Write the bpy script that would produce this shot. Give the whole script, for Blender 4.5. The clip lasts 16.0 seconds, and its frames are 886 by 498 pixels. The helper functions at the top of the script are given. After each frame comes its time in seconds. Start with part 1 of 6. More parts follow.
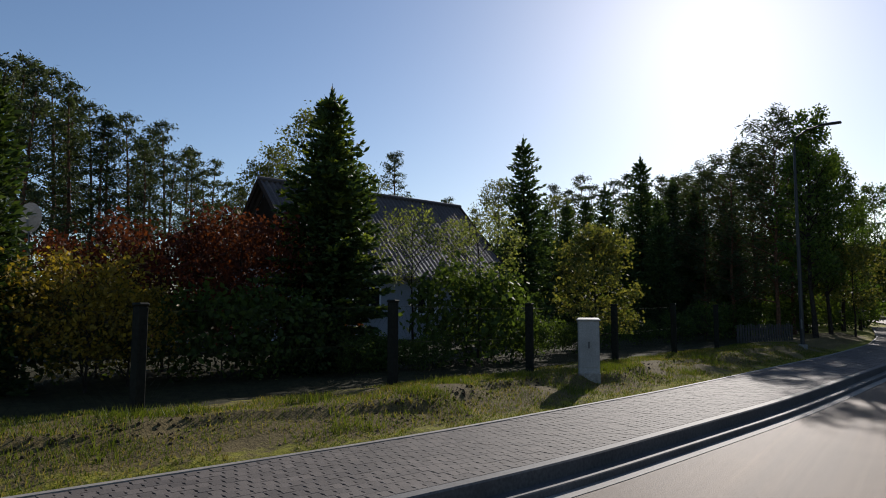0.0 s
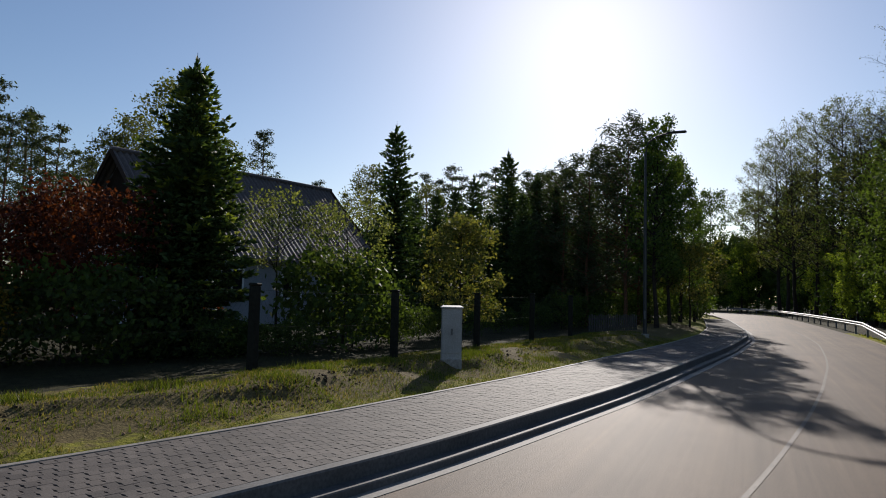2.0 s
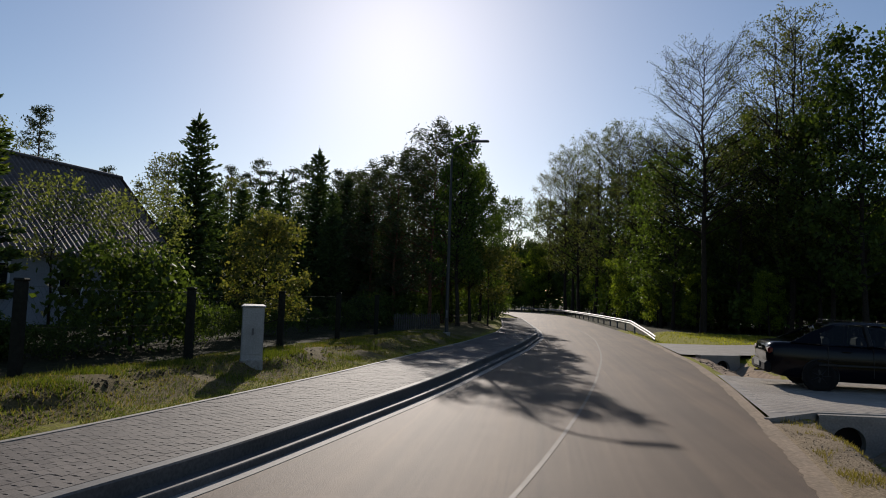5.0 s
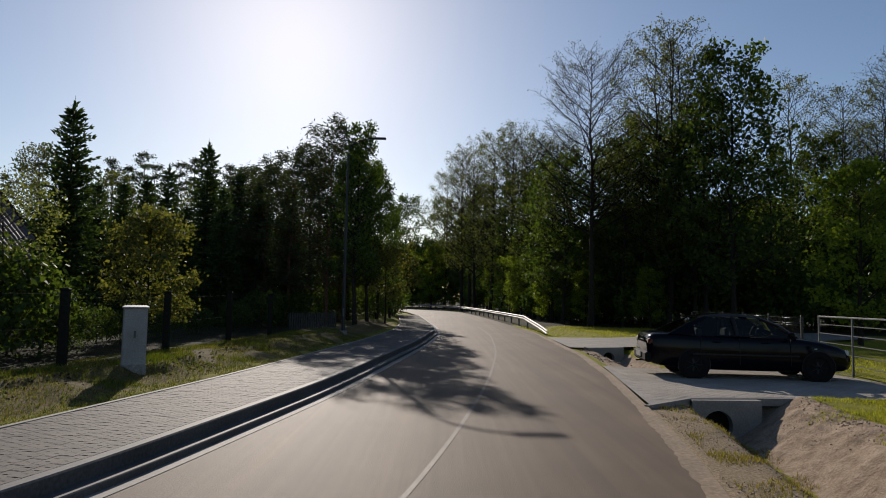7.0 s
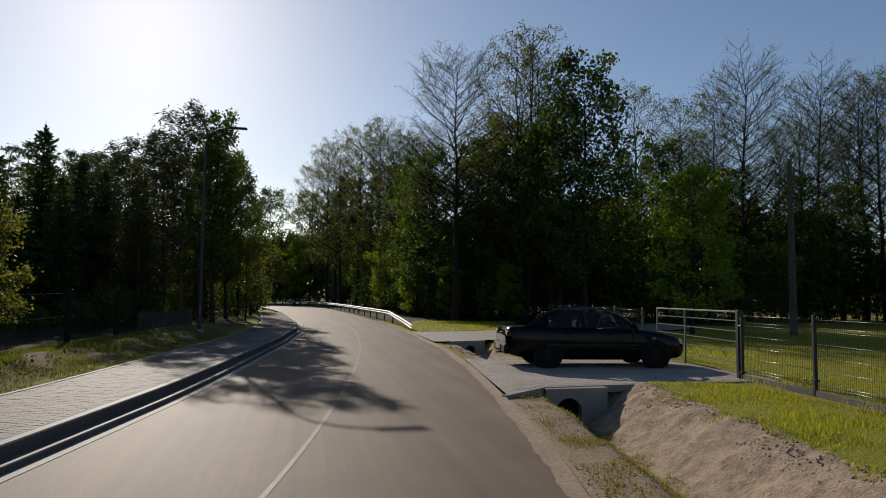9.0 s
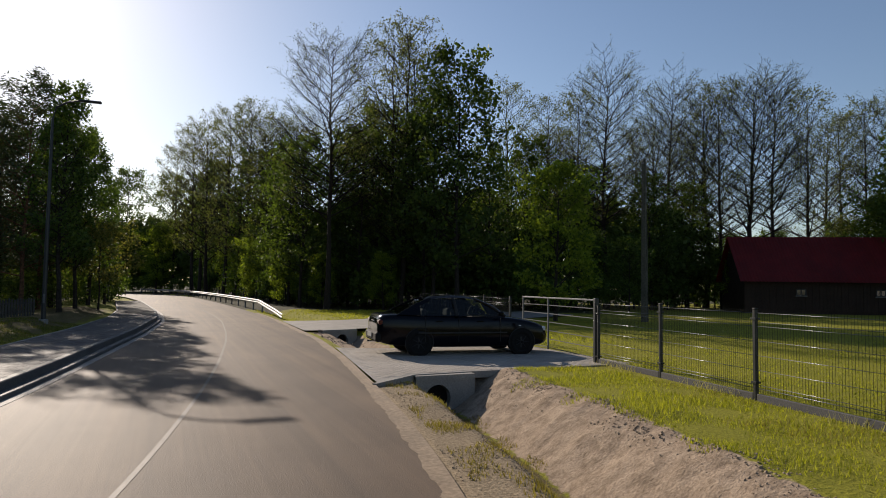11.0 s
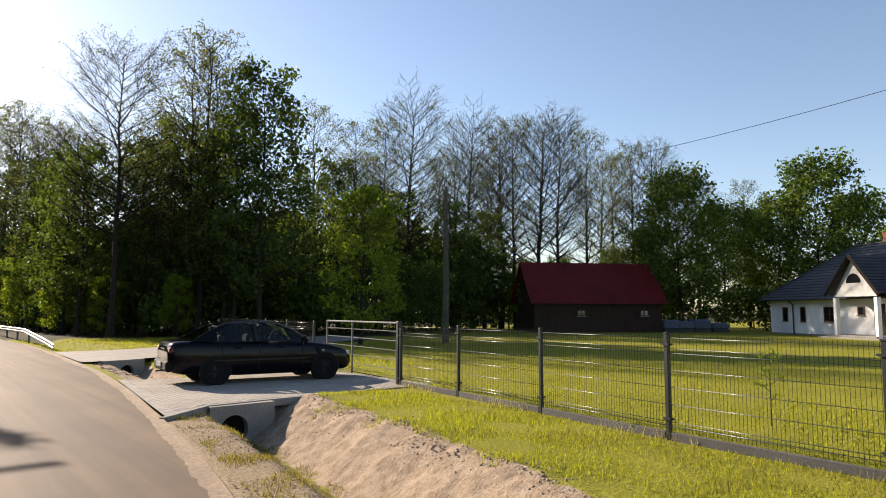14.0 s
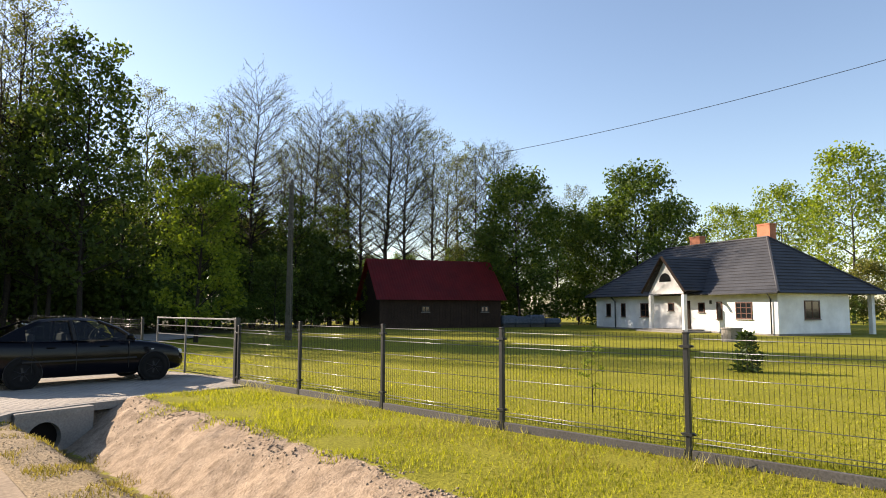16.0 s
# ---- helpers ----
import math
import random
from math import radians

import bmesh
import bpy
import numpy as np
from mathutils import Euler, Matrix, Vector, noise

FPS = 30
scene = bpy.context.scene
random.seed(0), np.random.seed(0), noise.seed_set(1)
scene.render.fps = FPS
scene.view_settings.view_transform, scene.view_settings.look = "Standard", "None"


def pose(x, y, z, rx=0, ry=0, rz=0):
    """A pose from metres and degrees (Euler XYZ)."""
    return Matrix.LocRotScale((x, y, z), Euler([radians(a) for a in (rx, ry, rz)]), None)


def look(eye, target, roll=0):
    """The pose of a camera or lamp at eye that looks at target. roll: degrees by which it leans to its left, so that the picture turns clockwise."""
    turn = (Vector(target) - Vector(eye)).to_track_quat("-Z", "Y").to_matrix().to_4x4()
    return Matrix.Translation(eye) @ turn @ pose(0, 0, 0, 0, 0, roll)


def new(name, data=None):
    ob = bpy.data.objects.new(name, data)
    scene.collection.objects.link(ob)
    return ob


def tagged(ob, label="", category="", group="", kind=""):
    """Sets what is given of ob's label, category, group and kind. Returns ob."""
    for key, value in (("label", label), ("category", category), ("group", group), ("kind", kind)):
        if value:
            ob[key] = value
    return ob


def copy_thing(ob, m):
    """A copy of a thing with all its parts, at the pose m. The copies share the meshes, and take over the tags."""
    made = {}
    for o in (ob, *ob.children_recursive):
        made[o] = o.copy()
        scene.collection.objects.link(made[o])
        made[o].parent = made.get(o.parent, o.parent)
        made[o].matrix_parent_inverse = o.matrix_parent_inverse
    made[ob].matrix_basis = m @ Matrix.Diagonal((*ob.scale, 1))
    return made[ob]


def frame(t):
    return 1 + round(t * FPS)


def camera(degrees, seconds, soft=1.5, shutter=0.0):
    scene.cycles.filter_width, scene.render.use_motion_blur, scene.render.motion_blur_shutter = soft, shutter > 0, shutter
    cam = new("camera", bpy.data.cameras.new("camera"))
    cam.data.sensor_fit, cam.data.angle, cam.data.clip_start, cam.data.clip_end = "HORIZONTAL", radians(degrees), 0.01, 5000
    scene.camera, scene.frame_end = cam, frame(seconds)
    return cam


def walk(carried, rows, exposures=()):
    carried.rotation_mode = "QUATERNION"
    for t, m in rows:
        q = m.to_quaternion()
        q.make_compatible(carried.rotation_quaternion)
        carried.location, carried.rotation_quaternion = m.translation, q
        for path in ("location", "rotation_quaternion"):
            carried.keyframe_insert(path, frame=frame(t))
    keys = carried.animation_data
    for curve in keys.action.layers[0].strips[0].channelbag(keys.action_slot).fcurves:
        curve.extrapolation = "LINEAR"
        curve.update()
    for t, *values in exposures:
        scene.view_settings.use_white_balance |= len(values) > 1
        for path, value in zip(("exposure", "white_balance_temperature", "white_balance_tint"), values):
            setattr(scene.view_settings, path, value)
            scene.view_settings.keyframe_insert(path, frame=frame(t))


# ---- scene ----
cam = camera(67.3, 16.0, soft=1.0)
EYE, SWING = 1.65, 0.2  # eye height over the road; the eye swings round the holder's body
# seconds, heading (degrees clockwise from +y), pitch, roll
ROWS = [
    (0, -36.14, 4.97, 0.10),
    (0.5, -33.51, 5.12, -0.03),
    (1, -31.01, 4.69, -0.18),
    (1.5, -28.35, 4.21, 0.66),
    (2, -24.96, 3.94, 1.41),
    (2.5, -19.72, 4.14, 1.17),
    (3, -16.93, 4.69, 1.32),
    (3.5, -14.28, 4.45, 1.41),
    (4, -12.58, 4.51, 1.57),
    (6.5, -1.84, 4.08, 1.36),
    (7, 0.14, 4.34, 1.06),
    (7.5, 1.95, 4.18, 1.21),
    (8, 3.64, 4.00, 0.80),
    (8.5, 8.50, 4.42, 0.80),
    (9, 11.63, 4.12, 0.58),
    (11.5, 25.09, 3.50, 0.49),
    (12, 27.31, 4.27, 0.10),
    (12.5, 28.62, 4.50, 0.85),
    (13, 32.69, 5.01, 0.09),
    (13.5, 35.81, 5.14, -0.20),
    (14, 38.95, 5.42, 0.14),
    (14.5, 42.72, 5.13, -0.35),
    (15, 45.08, 5.26, -0.29),
    (15.5, 48.37, 5.17, -0.14),
    (16, 52.10, 5.11, 0.10),
]
walk(cam, [(t, pose(SWING * math.sin(radians(a)), SWING * math.cos(radians(a)), EYE, 90 + p, 0, -a) @ pose(0, 0, 0, 0, 0, r)) for t, a, p, r in ROWS],
     exposures=[(0, 0.07, 6000, 13), (7, -0.12, 6300, 13), (9, -0.1, 6400, 12), (11.5, 0.36, 6650, 14), (12.5, 0.55, 6800, 14), (14.5, 1.34, 7100, 16), (16, 1.44, 7150, 16)])

# ---- light ----
SUN_AZ, SUN_EL = -13.0, 24.6
world = bpy.data.worlds.new("world")
scene.world = world
world.use_nodes = True
wt = world.node_tree
sky = wt.nodes.new("ShaderNodeTexSky")
sky.sky_type, sky.sun_disc = "NISHITA", False
sky.sun_elevation, sky.sun_rotation = radians(SUN_EL), radians(SUN_AZ)
sky.air_density, sky.dust_density, sky.ozone_density = 1.0, 0.42, 2.0
wt.links.new(sky.outputs[0], wt.nodes["Background"].inputs[0])
wt.nodes["Background"].inputs[1].default_value = 0.088
sun = new("sun", bpy.data.lights.new("sun", "SUN"))
sun.data.energy, sun.data.angle, sun.data.color = 5.0, radians(0.5), (1.0, 0.90, 0.76)
sa, se = radians(SUN_AZ), radians(SUN_EL)
TO_SUN = Vector((math.sin(sa) * math.cos(se), math.cos(sa) * math.cos(se), math.sin(se)))
sun.matrix_world = look(TO_SUN * 100, (0, 0, 0))


# ---- materials ----
def mat(name, base, rough=0.7, metal=0.0, spec=0.4):
    m = bpy.data.materials.new(name)
    m.use_nodes = True
    b = m.node_tree.nodes["Principled BSDF"]
    b.inputs["Base Color"].default_value = (*base, 1)
    b.inputs["Roughness"].default_value = rough
    b.inputs["Metallic"].default_value = metal
    b.inputs["Specular IOR Level"].default_value = spec
    return m


def node(m, kind, **at):
    n = m.node_tree.nodes.new(kind)
    for k, v in at.items():
        n.inputs[k.replace("_", " ")].default_value = v
    return n


def wire(m, a, b):
    m.node_tree.links.new(a, b)


def bsdf(m):
    return m.node_tree.nodes["Principled BSDF"]


def spots(m, scale, detail=4.0, rough=0.6):
    """Noise in world-size object coordinates."""
    co = node(m, "ShaderNodeTexCoord")
    n = node(m, "ShaderNodeTexNoise", Scale=scale, Detail=detail, Roughness=rough)
    wire(m, co.outputs["Object"], n.inputs["Vector"])
    return n.outputs["Fac"]


def ramp(m, fac, stops):
    r = m.node_tree.nodes.new("ShaderNodeValToRGB")
    e = r.color_ramp.elements
    while len(e) < len(stops):
        e.new(0.5)
    for el, (p, c) in zip(e, stops):
        el.position, el.color = p, (*c, 1)
    wire(m, fac, r.inputs[0])
    return r.outputs[0]


def mix(m, fac, a, b, mode="MIX"):
    n = m.node_tree.nodes.new("ShaderNodeMix")
    n.data_type, n.blend_type = "RGBA", mode
    for s, v in ((n.inputs[0], fac), (n.inputs[6], a), (n.inputs[7], b)):
        if isinstance(v, (int, float)):
            s.default_value = v
        elif isinstance(v, tuple):
            s.default_value = (*v, 1)
        else:
            wire(m, v, s)
    return n.outputs[2]


def bump(m, fac, strength=0.3, dist=0.02):
    b = node(m, "ShaderNodeBump", Strength=strength, Distance=dist)
    wire(m, fac, b.inputs["Height"])
    wire(m, b.outputs[0], bsdf(m).inputs["Normal"])


def rough_surface(name, dark, light, fine=40.0, coarse=1.2, rough=0.8, bump_s=0.4, bump_d=0.01, spec=0.3, metal=0.0):
    """Two scales of mottling and a fine relief."""
    m = mat(name, light, rough, metal, spec)
    a, b = spots(m, fine), spots(m, coarse, 5.0)
    c = ramp(m, a, [(0.3, dark), (0.7, light)])
    g = ramp(m, b, [(0.3, (0.72, 0.72, 0.72)), (0.7, (1.08, 1.08, 1.08))])
    wire(m, mix(m, 1.0, c, g, "MULTIPLY"), bsdf(m).inputs["Base Color"])
    bump(m, a, bump_s, bump_d)
    return m


def leaf_mat(name, dark, light, trans=0.45, rough=0.6):
    """Leaves: tint differs from leaf to leaf, and light shines through."""
    m = mat(name, light, rough, 0.0, 0.16)
    nt = m.node_tree
    geo = node(m, "ShaderNodeNewGeometry")
    c = ramp(m, geo.outputs["Random Per Island"], [(0.0, dark), (1.0, light)])
    wire(m, c, bsdf(m).inputs["Base Color"])
    tr = nt.nodes.new("ShaderNodeBsdfTranslucent")
    wire(m, mix(m, 1.0, c, (1.3, 1.32, 0.5), "MULTIPLY"), tr.inputs["Color"])
    ms = nt.nodes.new("ShaderNodeMixShader")
    ms.inputs[0].default_value = trans
    wire(m, bsdf(m).outputs[0], ms.inputs[1])
    wire(m, tr.outputs[0], ms.inputs[2])
    wire(m, ms.outputs[0], nt.nodes["Material Output"].inputs[0])
    return m


def bark_mat(name, dark, light):
    m = rough_surface(name, dark, light, 14.0, 2.0, 0.9, 0.6, 0.02, 0.15)
    return m


ASPHALT = rough_surface("asphalt", (0.060, 0.040, 0.026), (0.182, 0.125, 0.082), 70.0, 0.35, 0.7, 0.6, 0.008, 0.18)
ASPHALT_WORN = rough_surface("worn road paint", (0.075, 0.056, 0.041), (0.17, 0.132, 0.10), 60.0, 3.0, 0.65, 0.3, 0.004)
CONCRETE = rough_surface("concrete", (0.20, 0.183, 0.16), (0.30, 0.275, 0.245), 30.0, 1.5, 0.75, 0.25, 0.004)
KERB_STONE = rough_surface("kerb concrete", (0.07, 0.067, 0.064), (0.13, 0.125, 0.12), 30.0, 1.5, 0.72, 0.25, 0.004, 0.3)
CONCRETE_SAND = rough_surface("sandy concrete", (0.17, 0.12, 0.074), (0.31, 0.228, 0.148), 18.0, 1.2, 0.85, 0.3, 0.006)
PAVER = rough_surface("grey paving stone", (0.078, 0.066, 0.058), (0.155, 0.134, 0.118), 70.0, 0.8, 0.75, 0.4, 0.004, 0.2)
JOINT = rough_surface("paving joint", (0.045, 0.040, 0.034), (0.095, 0.084, 0.072), 50.0, 2.0, 0.9, 0.3, 0.004)
SAND = rough_surface("sand bank", (0.20, 0.154, 0.112), (0.37, 0.296, 0.22), 9.0, 1.4, 0.95, 0.8, 0.05, 0.1)
BARK = bark_mat("dark bark", (0.016, 0.013, 0.010), (0.05, 0.04, 0.032))
BARK_GREY = bark_mat("grey bark", (0.04, 0.036, 0.03), (0.11, 0.10, 0.085))
BARK_PINE = bark_mat("pine bark", (0.05, 0.03, 0.02), (0.20, 0.10, 0.055))
LEAF_DARK = leaf_mat("dark green leaves", (0.038, 0.060, 0.016), (0.09, 0.128, 0.030), 0.48)
LEAF_MID = leaf_mat("green leaves", (0.035, 0.065, 0.013), (0.10, 0.145, 0.03), 0.42)
LEAF_BRIGHT = leaf_mat("fresh green leaves", (0.08, 0.125, 0.017), (0.23, 0.28, 0.04), 0.58)
LEAF_ALDER = leaf_mat("young alder leaves", (0.055, 0.066, 0.022), (0.16, 0.17, 0.058), 0.48)
LEAF_YELLOW = leaf_mat("yellow blossom and leaves", (0.10, 0.08, 0.015), (0.34, 0.23, 0.03), 0.42)
LEAF_GOLD = leaf_mat("yellowish young leaves", (0.05, 0.075, 0.022), (0.21, 0.19, 0.06), 0.45)
LEAF_RED = leaf_mat("purple red leaves", (0.035, 0.010, 0.008), (0.125, 0.034, 0.018), 0.42)
LEAF_PALE = leaf_mat("pale spring leaves and blossom", (0.06, 0.085, 0.025), (0.26, 0.27, 0.10), 0.42)
NEEDLE = leaf_mat("spruce needles", (0.026, 0.048, 0.019), (0.074, 0.11, 0.036), 0.30)
NEEDLE_PINE = leaf_mat("pine needles", (0.030, 0.044, 0.022), (0.08, 0.098, 0.046), 0.28)
NEEDLE_THUJA = leaf_mat("thuja scales", (0.02, 0.04, 0.012), (0.07, 0.10, 0.03), 0.3)
NEEDLE_TIP = leaf_mat("fresh spruce tips", (0.07, 0.10, 0.02), (0.18, 0.21, 0.04), 0.45)
# darker than GRASS: the tree shadows across the left bank are in its colour
GRASS_BANK_SHADED = leaf_mat("bank grass blades, darkened for tree shade", (0.045, 0.065, 0.009), (0.13, 0.155, 0.024), 0.42)
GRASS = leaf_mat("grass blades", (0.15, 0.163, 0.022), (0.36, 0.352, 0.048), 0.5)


def paint_ground():
    """One sheet: lawn, sand of the ditch's bank, gravel shoulder, wood soil that also paints the hedge's shade, told
    apart by the vertex groups' masks.
    """
    m = mat("ground", (0.1, 0.12, 0.03), 0.95, 0.0, 0.1)
    a, b, c = spots(m, 30.0), spots(m, 0.5, 6.0), spots(m, 5.0, 5.0)
    lawn = mix(m, 1.0, ramp(m, a, [(0.25, (0.117, 0.12, 0.014)), (0.75, (0.305, 0.292, 0.038))]),
               ramp(m, b, [(0.3, (0.8, 0.8, 0.7)), (0.7, (1.15, 1.1, 1.0))]), "MULTIPLY")
    dry = ramp(m, a, [(0.25, (0.065, 0.048, 0.020)), (0.75, (0.18, 0.14, 0.06))])
    sand = mix(m, 1.0, ramp(m, c, [(0.3, (0.195, 0.144, 0.10)), (0.62, (0.36, 0.278, 0.20))]),
               ramp(m, a, [(0.3, (0.75, 0.72, 0.7)), (0.6, (1.05, 1.05, 1.05))]), "MULTIPLY")
    grav = ramp(m, a, [(0.3, (0.16, 0.118, 0.072)), (0.7, (0.38, 0.295, 0.19))])
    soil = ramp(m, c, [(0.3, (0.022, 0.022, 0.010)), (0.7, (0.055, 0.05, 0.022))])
    col = lawn
    for name, other in (("dry", dry), ("sand", sand), ("gravel", grav), ("soil", soil)):
        at = node(m, "ShaderNodeAttribute")
        at.attribute_name = name
        mm = node(m, "ShaderNodeMath")
        mm.operation = "ADD"
        wire(m, at.outputs["Fac"], mm.inputs[0])
        n2 = node(m, "ShaderNodeMath")
        n2.operation = "MULTIPLY_ADD"
        wire(m, c, n2.inputs[0])
        n2.inputs[1].default_value, n2.inputs[2].default_value = 0.9, -0.45
        wire(m, n2.outputs[0], mm.inputs[1])
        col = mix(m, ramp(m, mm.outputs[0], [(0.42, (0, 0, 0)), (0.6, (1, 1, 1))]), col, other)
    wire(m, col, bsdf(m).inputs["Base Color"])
    bump(m, mix(m, 0.5, a, spots(m, 11.0, 6.0, 0.7)), 0.9, 0.045)
    return m


GROUND = paint_ground()


def wheel_tracks(m, across, turn, lo, hi):
    """Long pale and dark streaks along the driving direction."""
    co = node(m, "ShaderNodeTexCoord")
    mp = node(m, "ShaderNodeMapping")
    mp.inputs["Scale"].default_value = (across, 0.06, 1.0)
    mp.inputs["Rotation"].default_value = (0, 0, radians(turn))
    n = node(m, "ShaderNodeTexNoise", Scale=1.0, Detail=4.0, Roughness=0.6)
    wire(m, co.outputs["Object"], mp.inputs["Vector"])
    wire(m, mp.outputs[0], n.inputs["Vector"])
    old = bsdf(m).inputs["Base Color"].links[0].from_socket
    g = ramp(m, n.outputs["Fac"], [(0.3, (lo, lo, lo * 1.01)), (0.7, (hi, hi * 0.985, hi * 0.95))])
    wire(m, mix(m, 1.0, old, g, "MULTIPLY"), bsdf(m).inputs["Base Color"])


wheel_tracks(ASPHALT, 1.3, 9, 0.74, 1.26)
wheel_tracks(ASPHALT, 5.0, 9, 0.82, 1.2)


# ---- building helpers ----
def part(name, bm, material, parent=None, label="", smooth=False):
    """Links a bmesh as one mesh object."""
    me = bpy.data.meshes.new(name)
    bm.normal_update()
    bm.to_mesh(me)
    bm.free()
    return link(name, me, material, parent, label, smooth)


def link(name, me, material, parent=None, label="", smooth=False):
    if material and not me.materials:
        me.materials.append(material)
    if smooth:
        me.polygons.foreach_set("use_smooth", [True] * len(me.polygons))
    ob = new(name, me)
    if parent:
        ob.parent = parent
    if label:
        tagged(ob, label)
    return ob


def thing(name, m, label, category, group="", kind=""):
    ob = new(name)
    ob.empty_display_size = 0.2
    ob.matrix_world = m
    return tagged(ob, label, category, group, kind)


def box(bm, x0, y0, z0, x1, y1, z1, bevel=0.0):
    r = bmesh.ops.create_cube(bm, size=1.0, matrix=Matrix.LocRotScale(((x0 + x1) / 2, (y0 + y1) / 2, (z0 + z1) / 2), None, (abs(x1 - x0), abs(y1 - y0), abs(z1 - z0))))
    if bevel:
        es = list({e for v in r["verts"] for e in v.link_edges})
        bmesh.ops.bevel(bm, geom=es, offset=bevel, segments=1, affect="EDGES")
    return bm


def boxes(*rows, bevel=0.0):
    bm = bmesh.new()
    for r in rows:
        box(bm, *r, bevel=bevel)
    return bm


def tube(bm, pts, radii, sides=6):
    """A tapered tube along points."""
    rings = []
    pts = [Vector(p) for p in pts]
    for i, p in enumerate(pts):
        d = (pts[min(i + 1, len(pts) - 1)] - pts[max(i - 1, 0)]).normalized()
        a = d.orthogonal().normalized() if abs(d.z) > 0.95 else d.cross(Vector((0, 0, 1))).normalized()
        b = d.cross(a)
        rings.append([bm.verts.new(p + (a * math.cos(2 * math.pi * k / sides) + b * math.sin(2 * math.pi * k / sides)) * radii[i]) for k in range(sides)])
    for r, s in zip(rings, rings[1:]):
        for k in range(sides):
            bm.faces.new((r[k], r[(k + 1) % sides], s[(k + 1) % sides], s[k]))
    bm.faces.new(rings[0][::-1])
    bm.faces.new(rings[-1])
    return bm


def prism(bm, outline, axis_pts):
    """Extrudes a 2D outline (u across, z up) along plan points."""
    rings = []
    n = len(axis_pts)
    for i, p in enumerate(axis_pts):
        a, b = Vector(axis_pts[max(i - 1, 0)]), Vector(axis_pts[min(i + 1, n - 1)])
        d = (b - a).normalized()
        nrm = Vector((d.y, -d.x))
        rings.append([bm.verts.new((p[0] + nrm.x * u, p[1] + nrm.y * u, z)) for u, z in outline])
    k = len(outline)
    for r, s in zip(rings, rings[1:]):
        for j in range(k):
            bm.faces.new((r[j], r[(j + 1) % k], s[(j + 1) % k], s[j]))
    bm.faces.new(rings[0][::-1])
    bm.faces.new(rings[-1])
    bmesh.ops.recalc_face_normals(bm, faces=bm.faces)
    return bm


def mesh_of(name, verts, quads, material):
    """A mesh from arrays of corners and four-cornered faces."""
    me = bpy.data.meshes.new(name)
    v, q = np.asarray(verts, dtype=np.float32), np.asarray(quads, dtype=np.int32)
    me.vertices.add(len(v))
    me.vertices.foreach_set("co", v.ravel())
    k = q.shape[1]
    me.loops.add(q.size)
    me.loops.foreach_set("vertex_index", q.ravel())
    me.polygons.add(len(q))
    me.polygons.foreach_set("loop_start", np.arange(0, q.size, k, dtype=np.int32))
    me.update(calc_edges=True)
    me.validate()
    me.materials.append(material)
    return me


# ---- the plan: edges of the road as functions of y ----
LEFT_KNOTS = ((-60, -40), (-25, -13.5), (-10, -7.2), (0, -4.1), (5.7, -2.67), (9.1, -2.12), (11.4, -1.76), (14, -1.45), (23.8, -0.43), (31.4, 0.05), (39, -0.1), (48, -0.7), (63.5, -1.8), (84, -4.2), (99, -6.6), (115, -11), (130, -18), (160, -36), (260, -118))
RIGHT_KNOTS = ((-60, -33), (-25, -8), (-10, -2.0), (0, 0.95), (5.6, 2.3), (8, 2.77), (11, 3.22), (15.3, 3.82), (20.5, 4.34), (29, 4.7), (36, 4.85), (44.7, 4.75), (55, 4.5), (68, 4.0), (85, 3.0), (99, 1.5), (112, -1.8), (130, -10), (160, -28), (260, -110))


def spline(knots):
    """A smooth curve through the knots, tabulated."""
    ks = np.array(knots, float)
    ys = np.arange(ks[0, 0], ks[-1, 0], 0.25)
    raw = np.interp(ys, ks[:, 0], ks[:, 1])
    w = np.hanning(17)
    pad = np.concatenate([np.full(8, raw[0]), raw, np.full(8, raw[-1])])
    return ys, np.convolve(pad, w / w.sum(), "valid")


LY, LX = spline(LEFT_KNOTS)
RY, RX = spline(RIGHT_KNOTS)


def left_x(y):
    return np.interp(y, LY, LX)


def right_x(y):
    return np.interp(y, RY, RX)


def left_line(y0, y1, step, off=0.0):
    """Plan points that run off metres outside the road's left edge."""
    out = []
    for y in np.arange(y0, y1 + 1e-6, step):
        x, dx = float(left_x(y)), float(left_x(y + 0.5) - left_x(y - 0.5))
        n = math.hypot(1, dx)
        out.append((x - off / n, float(y) + off * dx / n))
    return out


def right_line(y0, y1, step, off=0.0):
    out = []
    for y in np.arange(y0, y1 + 1e-6, step):
        x, dx = float(right_x(y)), float(right_x(y + 0.5) - right_x(y - 0.5))
        n = math.hypot(1, dx)
        out.append((x + off / n, float(y) - off * dx / n))
    return out


WALK_Z, LEDGE_Z, WALK_W = 0.215, 0.075, 2.22   # pavement height, gutter ledge height, outer edge of the pavement
DRIVE_NEAR = ((2.0, 10.4), (3.17, 10.84), (4.43, 11.94), (5.7, 12.02), (9.6, 12.3), (16, 12.5))
DRIVE_FAR = ((2.0, 18.4), (4.1, 17.7), (5.3, 17.1), (9.8, 17.3), (16, 17.5))
DRIVE2_NEAR = ((3.0, 25.0), (5.0, 24.4), (8.0, 25.6), (12, 28.0), (24, 36))
DRIVE2_FAR = ((3.0, 31.5), (6.0, 31.0), (8.0, 31.6), (12, 34.5), (24, 42))


def along(knots, x):
    k = np.array(knots, float)
    return np.interp(x, k[:, 0], k[:, 1])


def smooth01(v, a, b):
    t = np.clip((v - a) / (b - a), 0, 1)
    return t * t * (3 - 2 * t)


